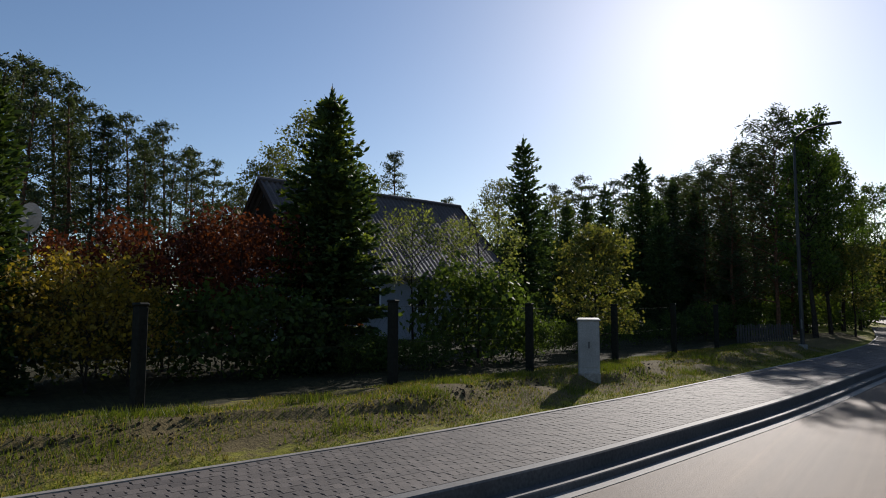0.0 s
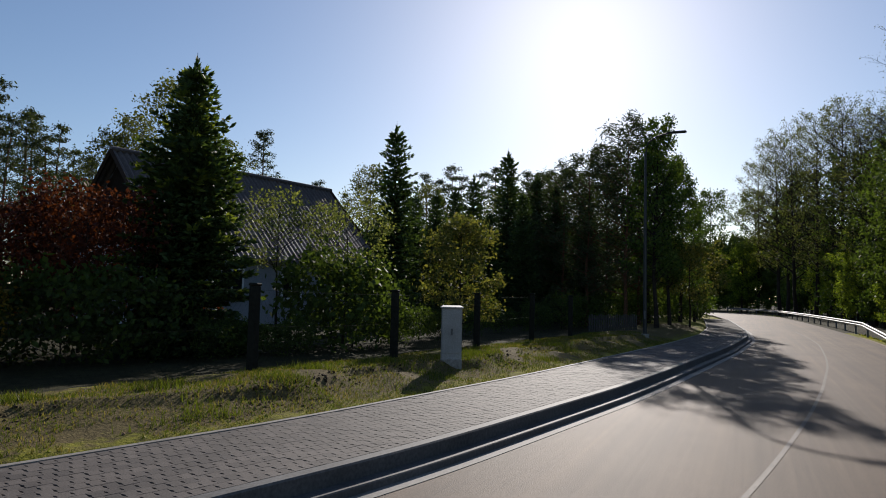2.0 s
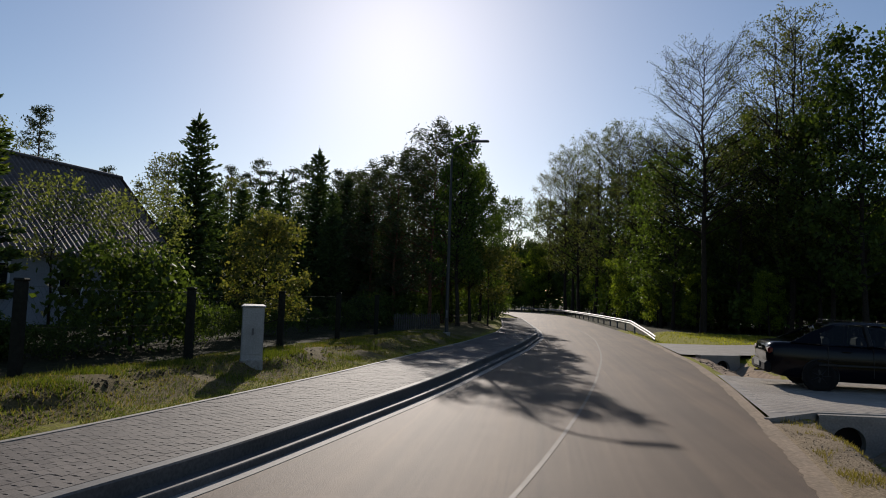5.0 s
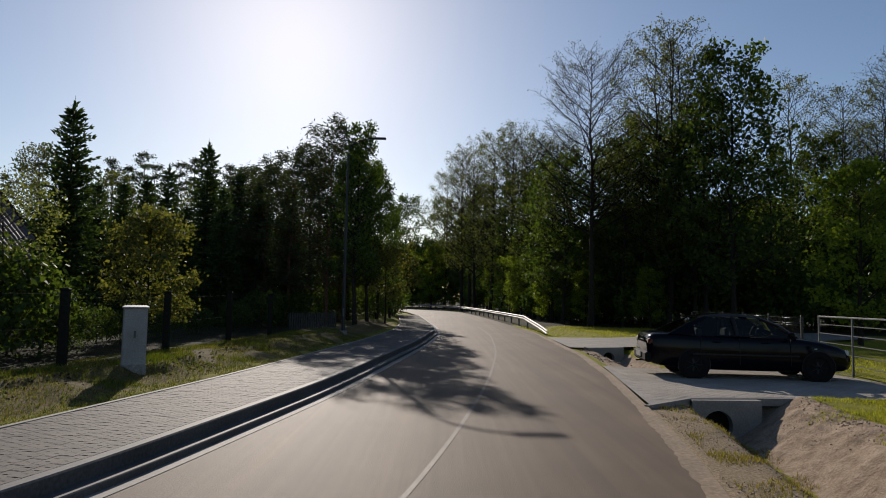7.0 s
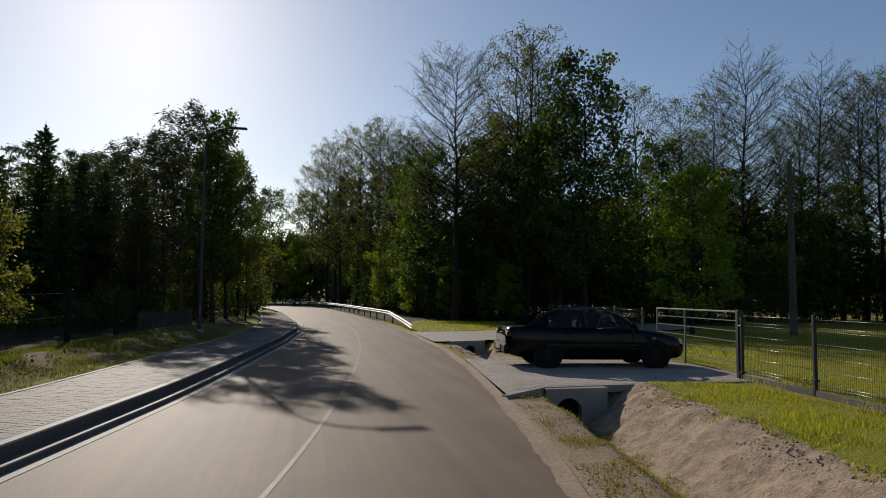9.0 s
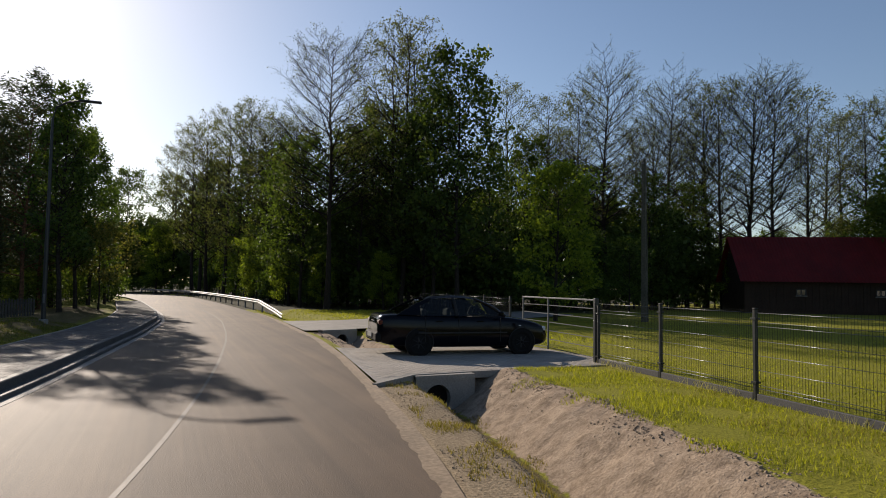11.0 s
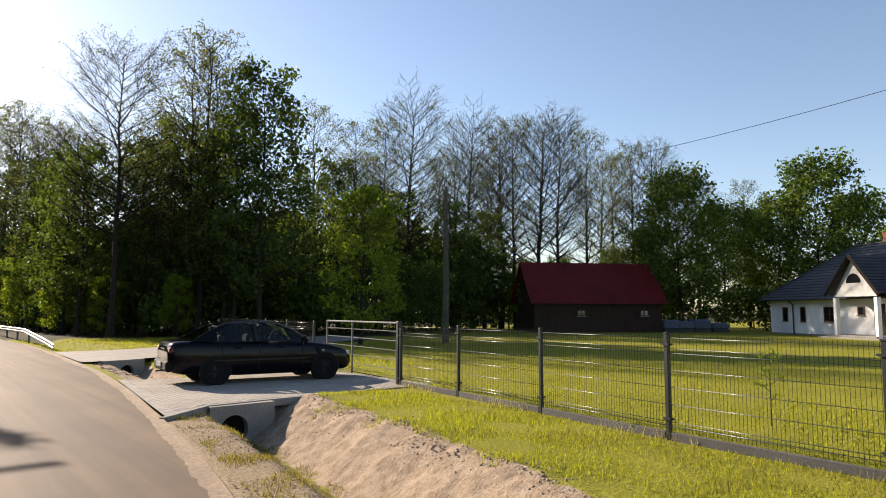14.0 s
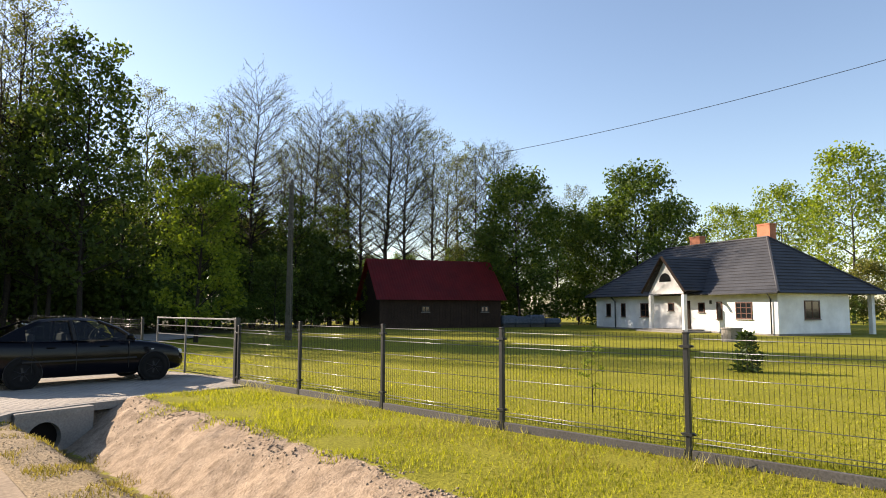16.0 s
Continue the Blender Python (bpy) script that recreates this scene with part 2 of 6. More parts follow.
def wobble(x, y, s, seed):
    """Cheap smooth unevenness, -1 to 1."""
    r = np.random.RandomState(seed)
    out = 0 * x
    for _ in range(5):
        a, b, c = r.uniform(-1, 1), r.uniform(-1, 1), r.uniform(0, 6.28)
        out = out + np.sin((a * x + b * y) * 2.4 / s + c)
    return out / 3.2


def in_drives(x, y):
    """Which places a driveway covers."""
    a = (y > along(DRIVE_NEAR, x)) & (y < along(DRIVE_FAR, x)) & (x < 9.7)
    b = (y > along(DRIVE2_NEAR, x)) & (y < along(DRIVE2_FAR, x)) & (x < 24)
    return (a | b) & (x > right_x(y) - 0.3)


def ground_z(x, y):
    x, y = np.asarray(x, float), np.asarray(y, float)
    dxr = right_x(y + 0.5) - right_x(y - 0.5)
    o = (x - right_x(y)) / np.sqrt(1 + dxr ** 2)
    dxl = left_x(y + 0.5) - left_x(y - 0.5)
    l = (left_x(y) - x) / np.sqrt(1 + dxl ** 2)
    ditch = np.interp(o, [-0.1, 0.02, 0.1, 0.88, 1.08, 1.38, 1.75, 2.1, 2.6, 2.95, 3.4, 5], [-0.15, -0.15, -0.02, -0.07, -0.24, -0.58, -0.66, -0.44, -0.10, 0.05, 0.04, 0.0])
    rough = wobble(x, y, 0.35, 3) * 0.02 + wobble(x, y, 1.1, 4) * 0.03
    out = np.where(o > 0, ditch, 0.0)
    reach = smooth01(y, 52, 38)
    out = np.where((o > 0.25), out * reach + (1 - reach) * 0.0, out)
    out = out + np.where((o > 0.3) & (o < 4), rough * np.interp(o, [0.3, 0.9, 2.8, 4], [0.3, 1, 1, 0.2]), 0)
    crumbs = wobble(x, y, 0.13, 5) * 0.5 + wobble(x, y, 0.22, 6) * np.clip(wobble(x, y, 0.7, 8), 0, 1)
    out = out + crumbs * 0.05 * np.interp(o, [1.7, 2.1, 2.9, 3.3], [0, 1, 1, 0]) * (y < 12.2)
    bank = np.interp(l, [0, WALK_W - 0.05, WALK_W + 0.06, WALK_W + 0.5, WALK_W + 1.3, WALK_W + 2.2, WALK_W + 4], [-0.15, -0.15, WALK_Z - 0.03, WALK_Z + 0.01, WALK_Z + 0.12, WALK_Z + 0.08, WALK_Z + 0.05])
    step = l - WALK_W - 1.25 + 0.25 * np.sin(y * 1.1) + 0.12 * wobble(x, y, 0.5, 12)
    bank = bank + np.where(l > WALK_W + 0.2, rough * 0.9, 0) + 0.10 * smooth01(step, -0.1, 0.1) * smooth01(l, WALK_W + 4.0, WALK_W + 2.0)
    out = np.where(l > 0, bank, out)
    out = np.where((o <= 0.0) & (l <= 0), -0.15, out)
    out = np.where(in_drives(x, y), -0.12, out)
    return out


# ---- ground, road, pavement ----
def build_ground():
    def axis(lo, hi, fine_lo, fine_hi, fine, far):
        a = list(np.arange(fine_lo, fine_hi, fine))
        s, v = fine, fine_hi
        while v < hi:
            a.append(v)
            s = min(s * 1.12, far)
            v += s
        a.append(hi)
        s, v = fine, fine_lo
        while v > lo:
            s = min(s * 1.12, far)
            v -= s
            a.append(v)
        return np.array(sorted(set(np.round(a, 3))))
    xs = axis(-900, 900, -7.5, 8.5, 0.11, 60)
    ys = axis(-900, 1200, 2, 22, 0.11, 60)
    X, Y = np.meshgrid(xs, ys)
    Z = ground_z(X, Y)
    v = np.stack([X, Y, Z], -1).reshape(-1, 3)
    nx, ny = len(xs), len(ys)
    i = np.arange(nx * ny).reshape(ny, nx)
    q = np.stack([i[:-1, :-1], i[:-1, 1:], i[1:, 1:], i[1:, :-1]], -1).reshape(-1, 4)
    me = mesh_of("ground", v, q, GROUND)
    x, y = X.ravel(), Y.ravel()
    o, l = x - right_x(y), left_x(y) - x
    near = smooth01(y, 24.5, 23.5)
    masks = {
        "sand": np.interp(o, [1.66, 1.9, 2.95, 3.2], [0, 1, 1, 0]) * (y < 12.5) + np.interp(o, [0.3, 0.5, 2.2, 2.6], [0, 0.9, 0.9, 0]) * ((y > 17) & (y < 25)),
        "gravel": np.interp(o, [0.0, 0.2, 1.1, 1.5], [0, 1, 0.75, 0]) * (y < 11.5),
        "dry": np.maximum(np.interp(o, [1.2, 1.5, 1.75, 1.9], [0, 0.62, 0.62, 0]), np.interp(l, [2.2, 2.4, 2.9, 4.3, 5.1], [0, 0.42, 0.66, 0.7, 0.55])) * (y < 40),
        # the l term darkens the ground behind the garden fence as hedge shade
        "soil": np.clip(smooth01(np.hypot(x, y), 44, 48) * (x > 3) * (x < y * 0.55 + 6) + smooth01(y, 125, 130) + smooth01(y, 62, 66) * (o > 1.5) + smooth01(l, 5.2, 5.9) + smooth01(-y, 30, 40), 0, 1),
    }
    for k, w in masks.items():
        me.attributes.new(k, "FLOAT", "POINT").data.foreach_set("value", w.astype(np.float32))
    ob = link("ground", me, None, None, "", True)
    tagged(ob, "lawn, verge and sandy ditch ground in sunlight", "ground", kind="structure")


def ribbon(name, a, b, z, material, label, category, cross=1):
    """A strip between two plan lines with the same number of points."""
    v, q = [], []
    for (x0, y0), (x1, y1) in zip(a, b):
        for k in range(cross + 1):
            t = k / cross
            v.append((x0 + (x1 - x0) * t, y0 + (y1 - y0) * t, z))
    w = cross + 1
    for i in range(len(a) - 1):
        for k in range(cross):
            q.append((i * w + k, i * w + k + 1, (i + 1) * w + k + 1, (i + 1) * w + k))
    ob = link(name, mesh_of(name, v, q, material), None)
    return tagged(ob, label, category, kind="structure")


build_ground()
ys = np.concatenate([np.arange(-55, 60, 0.5), np.arange(60, 250, 2.0)])
ribbon("road", [(float(left_x(y)), float(y)) for y in ys], [(float(right_x(y)), float(y)) for y in ys], 0.0, ASPHALT, "grey asphalt road bending through the village", "road", 6)


def centre(y, off):
    return (float(left_x(y) * 0.5 + right_x(y) * 0.5) + off, float(y))


cy = [y for y in np.arange(-20, 45, 0.5)]
ribbon("road_marking", [centre(y, -0.165 + 0.003 * max(0, y)) for y in cy], [centre(y, -0.11 + 0.003 * max(0, y)) for y in cy], 0.004, ASPHALT_WORN, "thin worn white centre line on asphalt", "road marking")

# gutter and kerb along the left side
tagged(part("gutter_strip", prism(bmesh.new(), ((-0.0, -0.1), (-0.0, 0.006), (-0.15, 0.006), (-0.15, -0.1)), left_line(-30, 60, 0.5)), CONCRETE), "flush pale concrete strip beside the asphalt", "gutter", kind="structure")
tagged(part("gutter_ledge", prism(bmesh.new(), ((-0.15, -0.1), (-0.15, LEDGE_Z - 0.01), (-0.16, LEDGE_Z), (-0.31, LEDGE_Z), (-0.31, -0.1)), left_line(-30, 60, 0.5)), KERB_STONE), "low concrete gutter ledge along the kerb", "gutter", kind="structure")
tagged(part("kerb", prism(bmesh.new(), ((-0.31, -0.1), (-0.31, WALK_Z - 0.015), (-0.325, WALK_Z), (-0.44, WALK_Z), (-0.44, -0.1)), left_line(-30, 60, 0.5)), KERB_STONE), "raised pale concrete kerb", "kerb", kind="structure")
tagged(part("pavement_bed", prism(bmesh.new(), ((-0.44, -0.1), (-0.44, WALK_Z - 0.02), (-2.15, WALK_Z - 0.02), (-2.15, -0.1)), left_line(-30, 60, 0.5)), JOINT), "dark sand joints under paving stones", "pavement", kind="structure")
tagged(part("pavement_edging", prism(bmesh.new(), ((-2.15, -0.1), (-2.15, WALK_Z + 0.01), (-2.22, WALK_Z + 0.01), (-2.22, -0.1)), left_line(-30, 60, 0.5)), CONCRETE), "narrow concrete edging between paving and grass", "edging", kind="structure")
tagged(part("road_edging", prism(bmesh.new(), ((0.02, -0.1), (0.02, 0.004), (0.13, 0.010), (0.13, -0.1)), right_line(-30, 40, 0.5)), CONCRETE_SAND), "sandy flush concrete edging of the road", "edging", kind="structure")


def drive(name, near, far, x0, x1, z, material, label):
    xs = np.arange(x0, x1, 0.3)
    a, b = [], []
    for x in xs:
        for lst, kn in ((a, near), (b, far)):
            y = float(along(kn, x))
            lst.append((max(x, float(right_x(y)) + 0.2), y))
    return ribbon(name, b, a, z, material, label, "driveway", 4)


drive("driveway_1", DRIVE_NEAR, DRIVE_FAR, 3.0, 9.7, 0.0125, CONCRETE, "grey paved driveway across the ditch")
drive("driveway_2", DRIVE2_NEAR, DRIVE2_FAR, 4.0, 24.0, 0.012, CONCRETE, "pale paved driveway across the ditch")


# ---- trees ----
def at(az, d):
    """A plan place by its bearing from the standpoint and its distance."""
    return d * math.sin(radians(az)), d * math.cos(radians(az))


def leaves(name, centres, size, material, rng, per=1, spread=0.0, flat=0.0, aspect=0.6):
    """Many small four-cornered leaves, each turned its own way."""
    c = np.repeat(np.asarray(centres, float), per, axis=0)
    n = len(c)
    if spread:
        c = c + np.clip(rng.normal(0, spread, c.shape), -1.6 * spread, 1.6 * spread)
    a = rng.normal(size=(n, 3))
    a[:, 2] *= 1 - flat
    a /= np.linalg.norm(a, axis=1)[:, None] + 1e-9
    b = np.cross(a, rng.normal(size=(n, 3)))
    b /= np.linalg.norm(b, axis=1)[:, None] + 1e-9
    s = size * rng.uniform(0.6, 1.3, n)[:, None]
    a, b = a * s, b * s * aspect
    v = np.stack([c - a * 0.5, c + b * 0.5, c + a * 0.5, c - b * 0.5], 1).reshape(-1, 3)
    return mesh_of(name, v, np.arange(4 * n).reshape(-1, 4), material)


def sticks(bm, p0, p1, r0, r1, sides=3):
    """Many tapered sticks at once, added to the wood."""
    p0, p1 = np.asarray(p0, float), np.asarray(p1, float)
    d = p1 - p0
    d /= np.linalg.norm(d, axis=1)[:, None] + 1e-9
    a = np.cross(d, np.where(np.abs(d[:, 2:3]) > 0.9, (1.0, 0, 0), (0, 0, 1.0)))
    a /= np.linalg.norm(a, axis=1)[:, None] + 1e-9
    b = np.cross(d, a)
    for q, e, ra, rb, u, w in zip(p0, p1, r0, r1, a, b):
        lo = [bm.verts.new(q + (u * math.cos(2.094 * k) + w * math.sin(2.094 * k)) * ra) for k in range(3)]
        hi = [bm.verts.new(e + (u * math.cos(2.094 * k) + w * math.sin(2.094 * k)) * rb) for k in range(3)]
        for k in range(3):
            bm.faces.new((lo[k], lo[(k + 1) % 3], hi[(k + 1) % 3], hi[k]))


def skeleton_tree(rng, height, crown_from, spread, limbs, lean=0.0, twigs=5, trunk_r=None, up=0.6, top=0.2, forks=3):
    """Trunk, limbs, branches on both sides of each limb and fine twigs on the branches. Gives the wood's bmesh and the twigs' points."""
    bm = bmesh.new()
    r0 = trunk_r or height * 0.0085
    n = 8
    bend = rng.normal(0, 0.016 * height, (n + 1, 2)).cumsum(axis=0) * 0.25
    bend -= bend[0]
    pts = [Vector((bend[i, 0] + lean * i / n, bend[i, 1], height * i / n)) for i in range(n + 1)]
    pts[0].z = -0.3
    tube(bm, pts, [r0 * (1.25 if i == 0 else 1 - 0.92 * i / n) for i in range(n + 1)], 7)
    tips, s0, s1, sa, sb = [], [], [], [], []
    thin = 0.0024 + 0.00048 * height
    for k in range(limbs):
        f = min(crown_from + (1 - crown_from) * (k + rng.uniform(0, 1)) / limbs, 0.985)
        i = min(int(f * n), n - 1)
        p = pts[i].lerp(pts[i + 1], f * n - i)
        a = k * 2.4 + rng.uniform(-0.5, 0.5)
        g = (f - crown_from) / (1 - crown_from)
        ln = spread * (top + (1 - top) * math.sin(math.pi * (0.17 + 0.80 * g)) ** 0.8) * rng.uniform(0.72, 1.18)
        d = Vector((math.cos(a), math.sin(a), up * rng.uniform(0.6, 1.3) + 0.7 * g)).normalized()
        mid = p + d * ln * 0.5
        end = p + (d + Vector((0, 0, rng.uniform(0.02, 0.28)))).normalized() * ln
        rl = r0 * (1 - 0.88 * f) * 0.42 + thin
        tube(bm, (p, mid, end), (rl, rl * 0.6, thin * 0.8), 4)
        side = d.cross(Vector((0, 0, 1))).normalized()
        for t in range(twigs):
            h = 0.22 + 0.76 * (t + rng.uniform(0.1, 0.9)) / twigs
            q = p.lerp(mid, h * 2) if h < 0.5 else mid.lerp(end, h * 2 - 1)
            turn = (1 if t % 2 else -1) * rng.uniform(0.5, 1.1)
            dd = (d + side * turn + Vector((0, 0, rng.uniform(-0.25, 0.55)))).normalized()
            l2 = ln * (0.52 - 0.30 * h) * rng.uniform(0.75, 1.25)
            e = q + dd * l2
            s0.append(q), s1.append(e), sa.append(rl * (1 - 0.6 * h) * 0.45 + thin * 0.5), sb.append(thin * 0.6)
            tips.append(e)
            s2 = dd.cross(Vector(rng.normal(0, 1, 3))).normalized()
            for w in range(forks):
                u = 0.3 + 0.6 * (w + rng.uniform(0, 1)) / forks
                q2 = q.lerp(e, u)
                d2 = (dd + s2 * (1 if w % 2 else -1) * rng.uniform(0.5, 1.0) + Vector((0, 0, rng.uniform(-0.1, 0.4)))).normalized()
                e2 = q2 + d2 * l2 * rng.uniform(0.35, 0.62)
                s0.append(q2), s1.append(e2), sa.append(thin * 0.75), sb.append(thin * 0.45)
                tips += [q2.lerp(e2, 0.55), e2]
        tips.append(end)
    tips.append(pts[-1])
    sticks(bm, s0, s1, sa, sb)
    return bm, tips


def fit_size(bm, tips, height, spread):
    """Brings wood and twigs to the tree's true height and crown radius."""
    kz = height / max(t.z for t in tips)
    kr = spread / sorted(math.hypot(t.x, t.y) for t in tips)[int(len(tips) * 0.97)]
    m = Matrix.Diagonal((kr, kr, kz, 1))
    bmesh.ops.transform(bm, matrix=m, verts=bm.verts)
    return [m @ t for t in tips]


def broadleaf(name, seed, height, spread, material, bark, label, crown_from=0.3, limbs=26, per=14, size=0.22, cloud=0.35, twigs=5, group="", category="tree", up=0.6, lean=0.0, top=0.2, forks=3):
    rng = np.random.RandomState(seed)
    bm, tips = skeleton_tree(rng, height, crown_from, spread, limbs, twigs=twigs, up=up, lean=lean, top=top, forks=forks)
    tips = fit_size(bm, tips, height - cloud, spread)
    ob = thing(name, Matrix(), label, category, group)
    part("trunk", bm, bark, ob)
    link("crown", leaves("crown", [tuple(t) for t in tips], size, material, rng, per, cloud), None, ob)
    return ob


def spruce(seed, height, width, label, material, tip=None, bark=None, group="", bare=0.03, density=1.0, per=5):
    """A spruce: whorls of drooping branches set with short needle sprays, and a leader."""
    rng = np.random.RandomState(seed)
    bm = bmesh.new()
    tube(bm, [(0, 0, -0.3), (0, 0, height * 0.5), (0, 0, height * 0.97), (0, 0, height * 1.05)], (height * 0.014, height * 0.008, 0.010, 0.005), 6)
    cs, dirs = [], []
    tier = 0.0
    z = height * bare
    while z < height * 0.97:
        g = z / height
        rad = min(width * 0.5 * (1 - g) ** 0.72, width * 0.36) * rng.uniform(0.78, 1.2) + 0.06
        n = max(5, int(11 * (1 - g) * density) + 4)
        for k in range(n):
            a = tier + 2 * math.pi * k / n + rng.uniform(-0.25, 0.25)
            ln = rad * rng.uniform(0.72, 1.18)
            sag = -0.28 * (1 - g) + 0.5 * g
            for s in np.linspace(0.12, 1.0, max(4, int(ln / (0.11 if height < 12 else 0.22)))):
                zz = z + ln * s * sag + 0.12 * ln * s * s
                x, y = math.cos(a) * ln * s, math.sin(a) * ln * s
                cs.append((x, y, zz))
                dirs.append((math.cos(a), math.sin(a), sag + 0.2))
            if ln > 0.4:
                tube(bm, [(0, 0, z), (math.cos(a) * ln * 0.85, math.sin(a) * ln * 0.85, z + ln * 0.85 * sag + 0.08 * ln)], (0.012 + 0.004 * height * (1 - g), 0.004), 3)
        tier += 0.9
        z += height * 0.019 * rng.uniform(0.7, 1.3) + 0.035
    cs += [(0, 0, height * (0.94 + 0.01 * i)) for i in range(8)]
    dirs += [(0, 0, 1)] * 8
    cs, dirs = np.array(cs), np.array(dirs, float)
    c = np.repeat(cs, per, axis=0)
    d = np.repeat(dirs, per, axis=0)
    n = len(c)
    d /= np.linalg.norm(d, axis=1)[:, None]
    side = np.cross(d, np.array([0, 0, 1.0]))
    side /= np.linalg.norm(side, axis=1)[:, None] + 1e-6
    w = rng.uniform(-1, 1, n)[:, None]
    dirn = d * rng.uniform(0.3, 1, n)[:, None] + side * w * 1.1 + rng.normal(0, 0.25, (n, 3))
    dirn /= np.linalg.norm(dirn, axis=1)[:, None]
    L = (0.10 + 0.012 * height) * (5 / per) ** 0.15 * rng.uniform(0.7, 1.4, n)[:, None]
    nor = np.cross(dirn, rng.normal(size=(n, 3)))
    nor /= np.linalg.norm(nor, axis=1)[:, None] + 1e-6
    h = nor * L * 0.19
    e = c + dirn * L
    v = np.stack([c - h * 0.4, c + dirn * L * 0.5 - h, e, c + dirn * L * 0.5 + h], 1)
    ob = thing("spruce_tree", Matrix(), label, "tree", group)
    part("trunk", bm, bark or BARK, ob)
    if tip:
        rr = np.hypot(cs[:, 0], cs[:, 1])
        lim = width * 0.5 * np.clip(1 - cs[:, 2] / height, 0, 1) ** 0.8
        out = np.repeat((rr > lim * 0.86) & (rng.uniform(size=len(cs)) < 0.2), per)
        link("new_growth", mesh_of("new_growth", v[out].reshape(-1, 3), np.arange(4 * int(out.sum())).reshape(-1, 4), tip), None, ob, "fresh light green shoots")
        v = v[~out]
    link("crown", mesh_of("crown", v.reshape(-1, 3), np.arange(4 * len(v)).reshape(-1, 4), material), None, ob)
    return ob


def pine(seed, height, spread, label, crown_from=0.5, group="", limbs=22, size=0.3, per=9, cloud=0.4, twigs=5):
    rng = np.random.RandomState(seed)
    bm, tips = skeleton_tree(rng, height, crown_from, spread, limbs, twigs=twigs, up=0.35)
    tips = fit_size(bm, tips, height - cloud * 0.5, spread)
    ob = thing("pine_tree", Matrix(), label, "tree", group)
    part("trunk", bm, BARK_PINE, ob)
    link("crown", leaves("crown", [tuple(t) for t in tips], size, NEEDLE_PINE, rng, per, cloud, 0.5, 0.22), None, ob)
    return ob


def forest_pine(seed, height, spread, label, crown_from, group):
    """A grown pine: bare trunk, uneven limbs that carry flat clumps of needles at their ends, a rounded ragged top."""
    rng = np.random.RandomState(seed)
    bm = bmesh.new()
    sway = rng.normal(0, 0.3, 2)
    line = [Vector((0, 0, -0.3)), Vector((sway[0], sway[1], height * 0.45)), Vector((sway[0] * 0.6, -sway[1] * 0.4, height * 0.75)), Vector((0, 0, height * 0.97))]
    tube(bm, line, (0.19, 0.13, 0.08, 0.02), 7)
    for z in np.arange(height * crown_from * 0.55, height * crown_from, 0.7):
        a, ln = rng.uniform(0, 6.3), rng.uniform(0.4, 1.3)
        tube(bm, ((0, 0, z), (math.cos(a) * ln, math.sin(a) * ln, z + 0.1)), (0.02, 0.006), 3)
    c, half = [], []
    limbs = 36
    for k in range(limbs):
        g = (k + rng.uniform(0, 1)) / limbs
        z = height * (crown_from + (0.97 - crown_from) * g)
        a = k * 2.4 + rng.uniform(-0.6, 0.6)
        ln = spread * (0.12 + 0.88 * (1 - g) ** 0.75 * min(1.0, 0.6 + 2.5 * g)) * rng.uniform(0.45, 1.2)
        p = Vector((sway[0] * (1 - g), sway[1] * (1 - g) * 0.5, z))
        rise = rng.uniform(-0.1, 0.35) + 0.8 * g * g
        e = p + Vector((math.cos(a) * ln, math.sin(a) * ln, rise * ln))
        tube(bm, (p, p.lerp(e, 0.5) - Vector((0, 0, 0.06 * ln)), e), (0.05 * (1 - g) + 0.02, 0.025, 0.008), 3)
        for s in (0.5, 0.75, 1.0):
            for _ in range(2):
                q = p.lerp(e, s) + Vector(rng.normal(0, 0.16 * ln, 3)) * 0.8
                w = rng.uniform(0.26, 0.5) * (0.55 + 0.45 * min(1.0, ln / spread))
                m = 17
                o = rng.normal(0, 1, (m, 3)) * np.array((w, w, w * 0.42))
                c.append(np.array(q) + o)
    c.append(np.array((0, 0, height * 0.97)) + rng.normal(0, 1, (30, 3)) * np.array((0.22, 0.22, 0.3)))
    c = np.concatenate(c)
    ob = thing("pine_tree", Matrix(), label, "tree", group)
    part("trunk", bm, BARK_PINE, ob)
    link("crown", leaves("crown", c, 0.34, NEEDLE_PINE, rng, 1, 0.0, 0.2, 0.30), None, ob)
    return ob


PLANTED = set()


def plant(src, spots_list, rng):
    """Sets a tree and its copies at (bearing, distance, scale) places."""
    for i, (az, d, s) in enumerate(spots_list):
        x, y = at(az, d)
        m = pose(x, y, float(ground_z(x, y)), 0, 0, rng.uniform(0, 360))
        if i == 0 and src.name not in PLANTED:
            PLANTED.add(src.name)
            src.matrix_world = m @ Matrix.Diagonal((s, s, s, 1))
        else:
            c = copy_thing(src, m)
            c.scale = (s, s, s)


rng = np.random.RandomState(5)
# the alder wood on the right: bearing, distance, scale
alder_a = broadleaf("alder_tree", 11, 20.6, 4.2, LEAF_ALDER, BARK, "tall slender alder with thin young leaves at the wood's edge", 0.2, 46, 4, 0.15, 0.16, 6, "alders of the wood", up=0.6, top=0.3, forks=2)
alder_b = broadleaf("alder_tree", 42, 20.8, 4.5, LEAF_ALDER, BARK, "tall dark alder with open crown and bare twigs", 0.34, 60, 2, 0.10, 0.14, 9, "alders of the wood", up=0.7, top=0.55)
alder_c = broadleaf("alder_tree", 13, 20, 3.9, LEAF_DARK, BARK, "tall alder with dense dark green crown", 0.16, 44, 8, 0.36, 0.34, 5, "alders of the wood", up=0.5, top=0.42, forks=1)
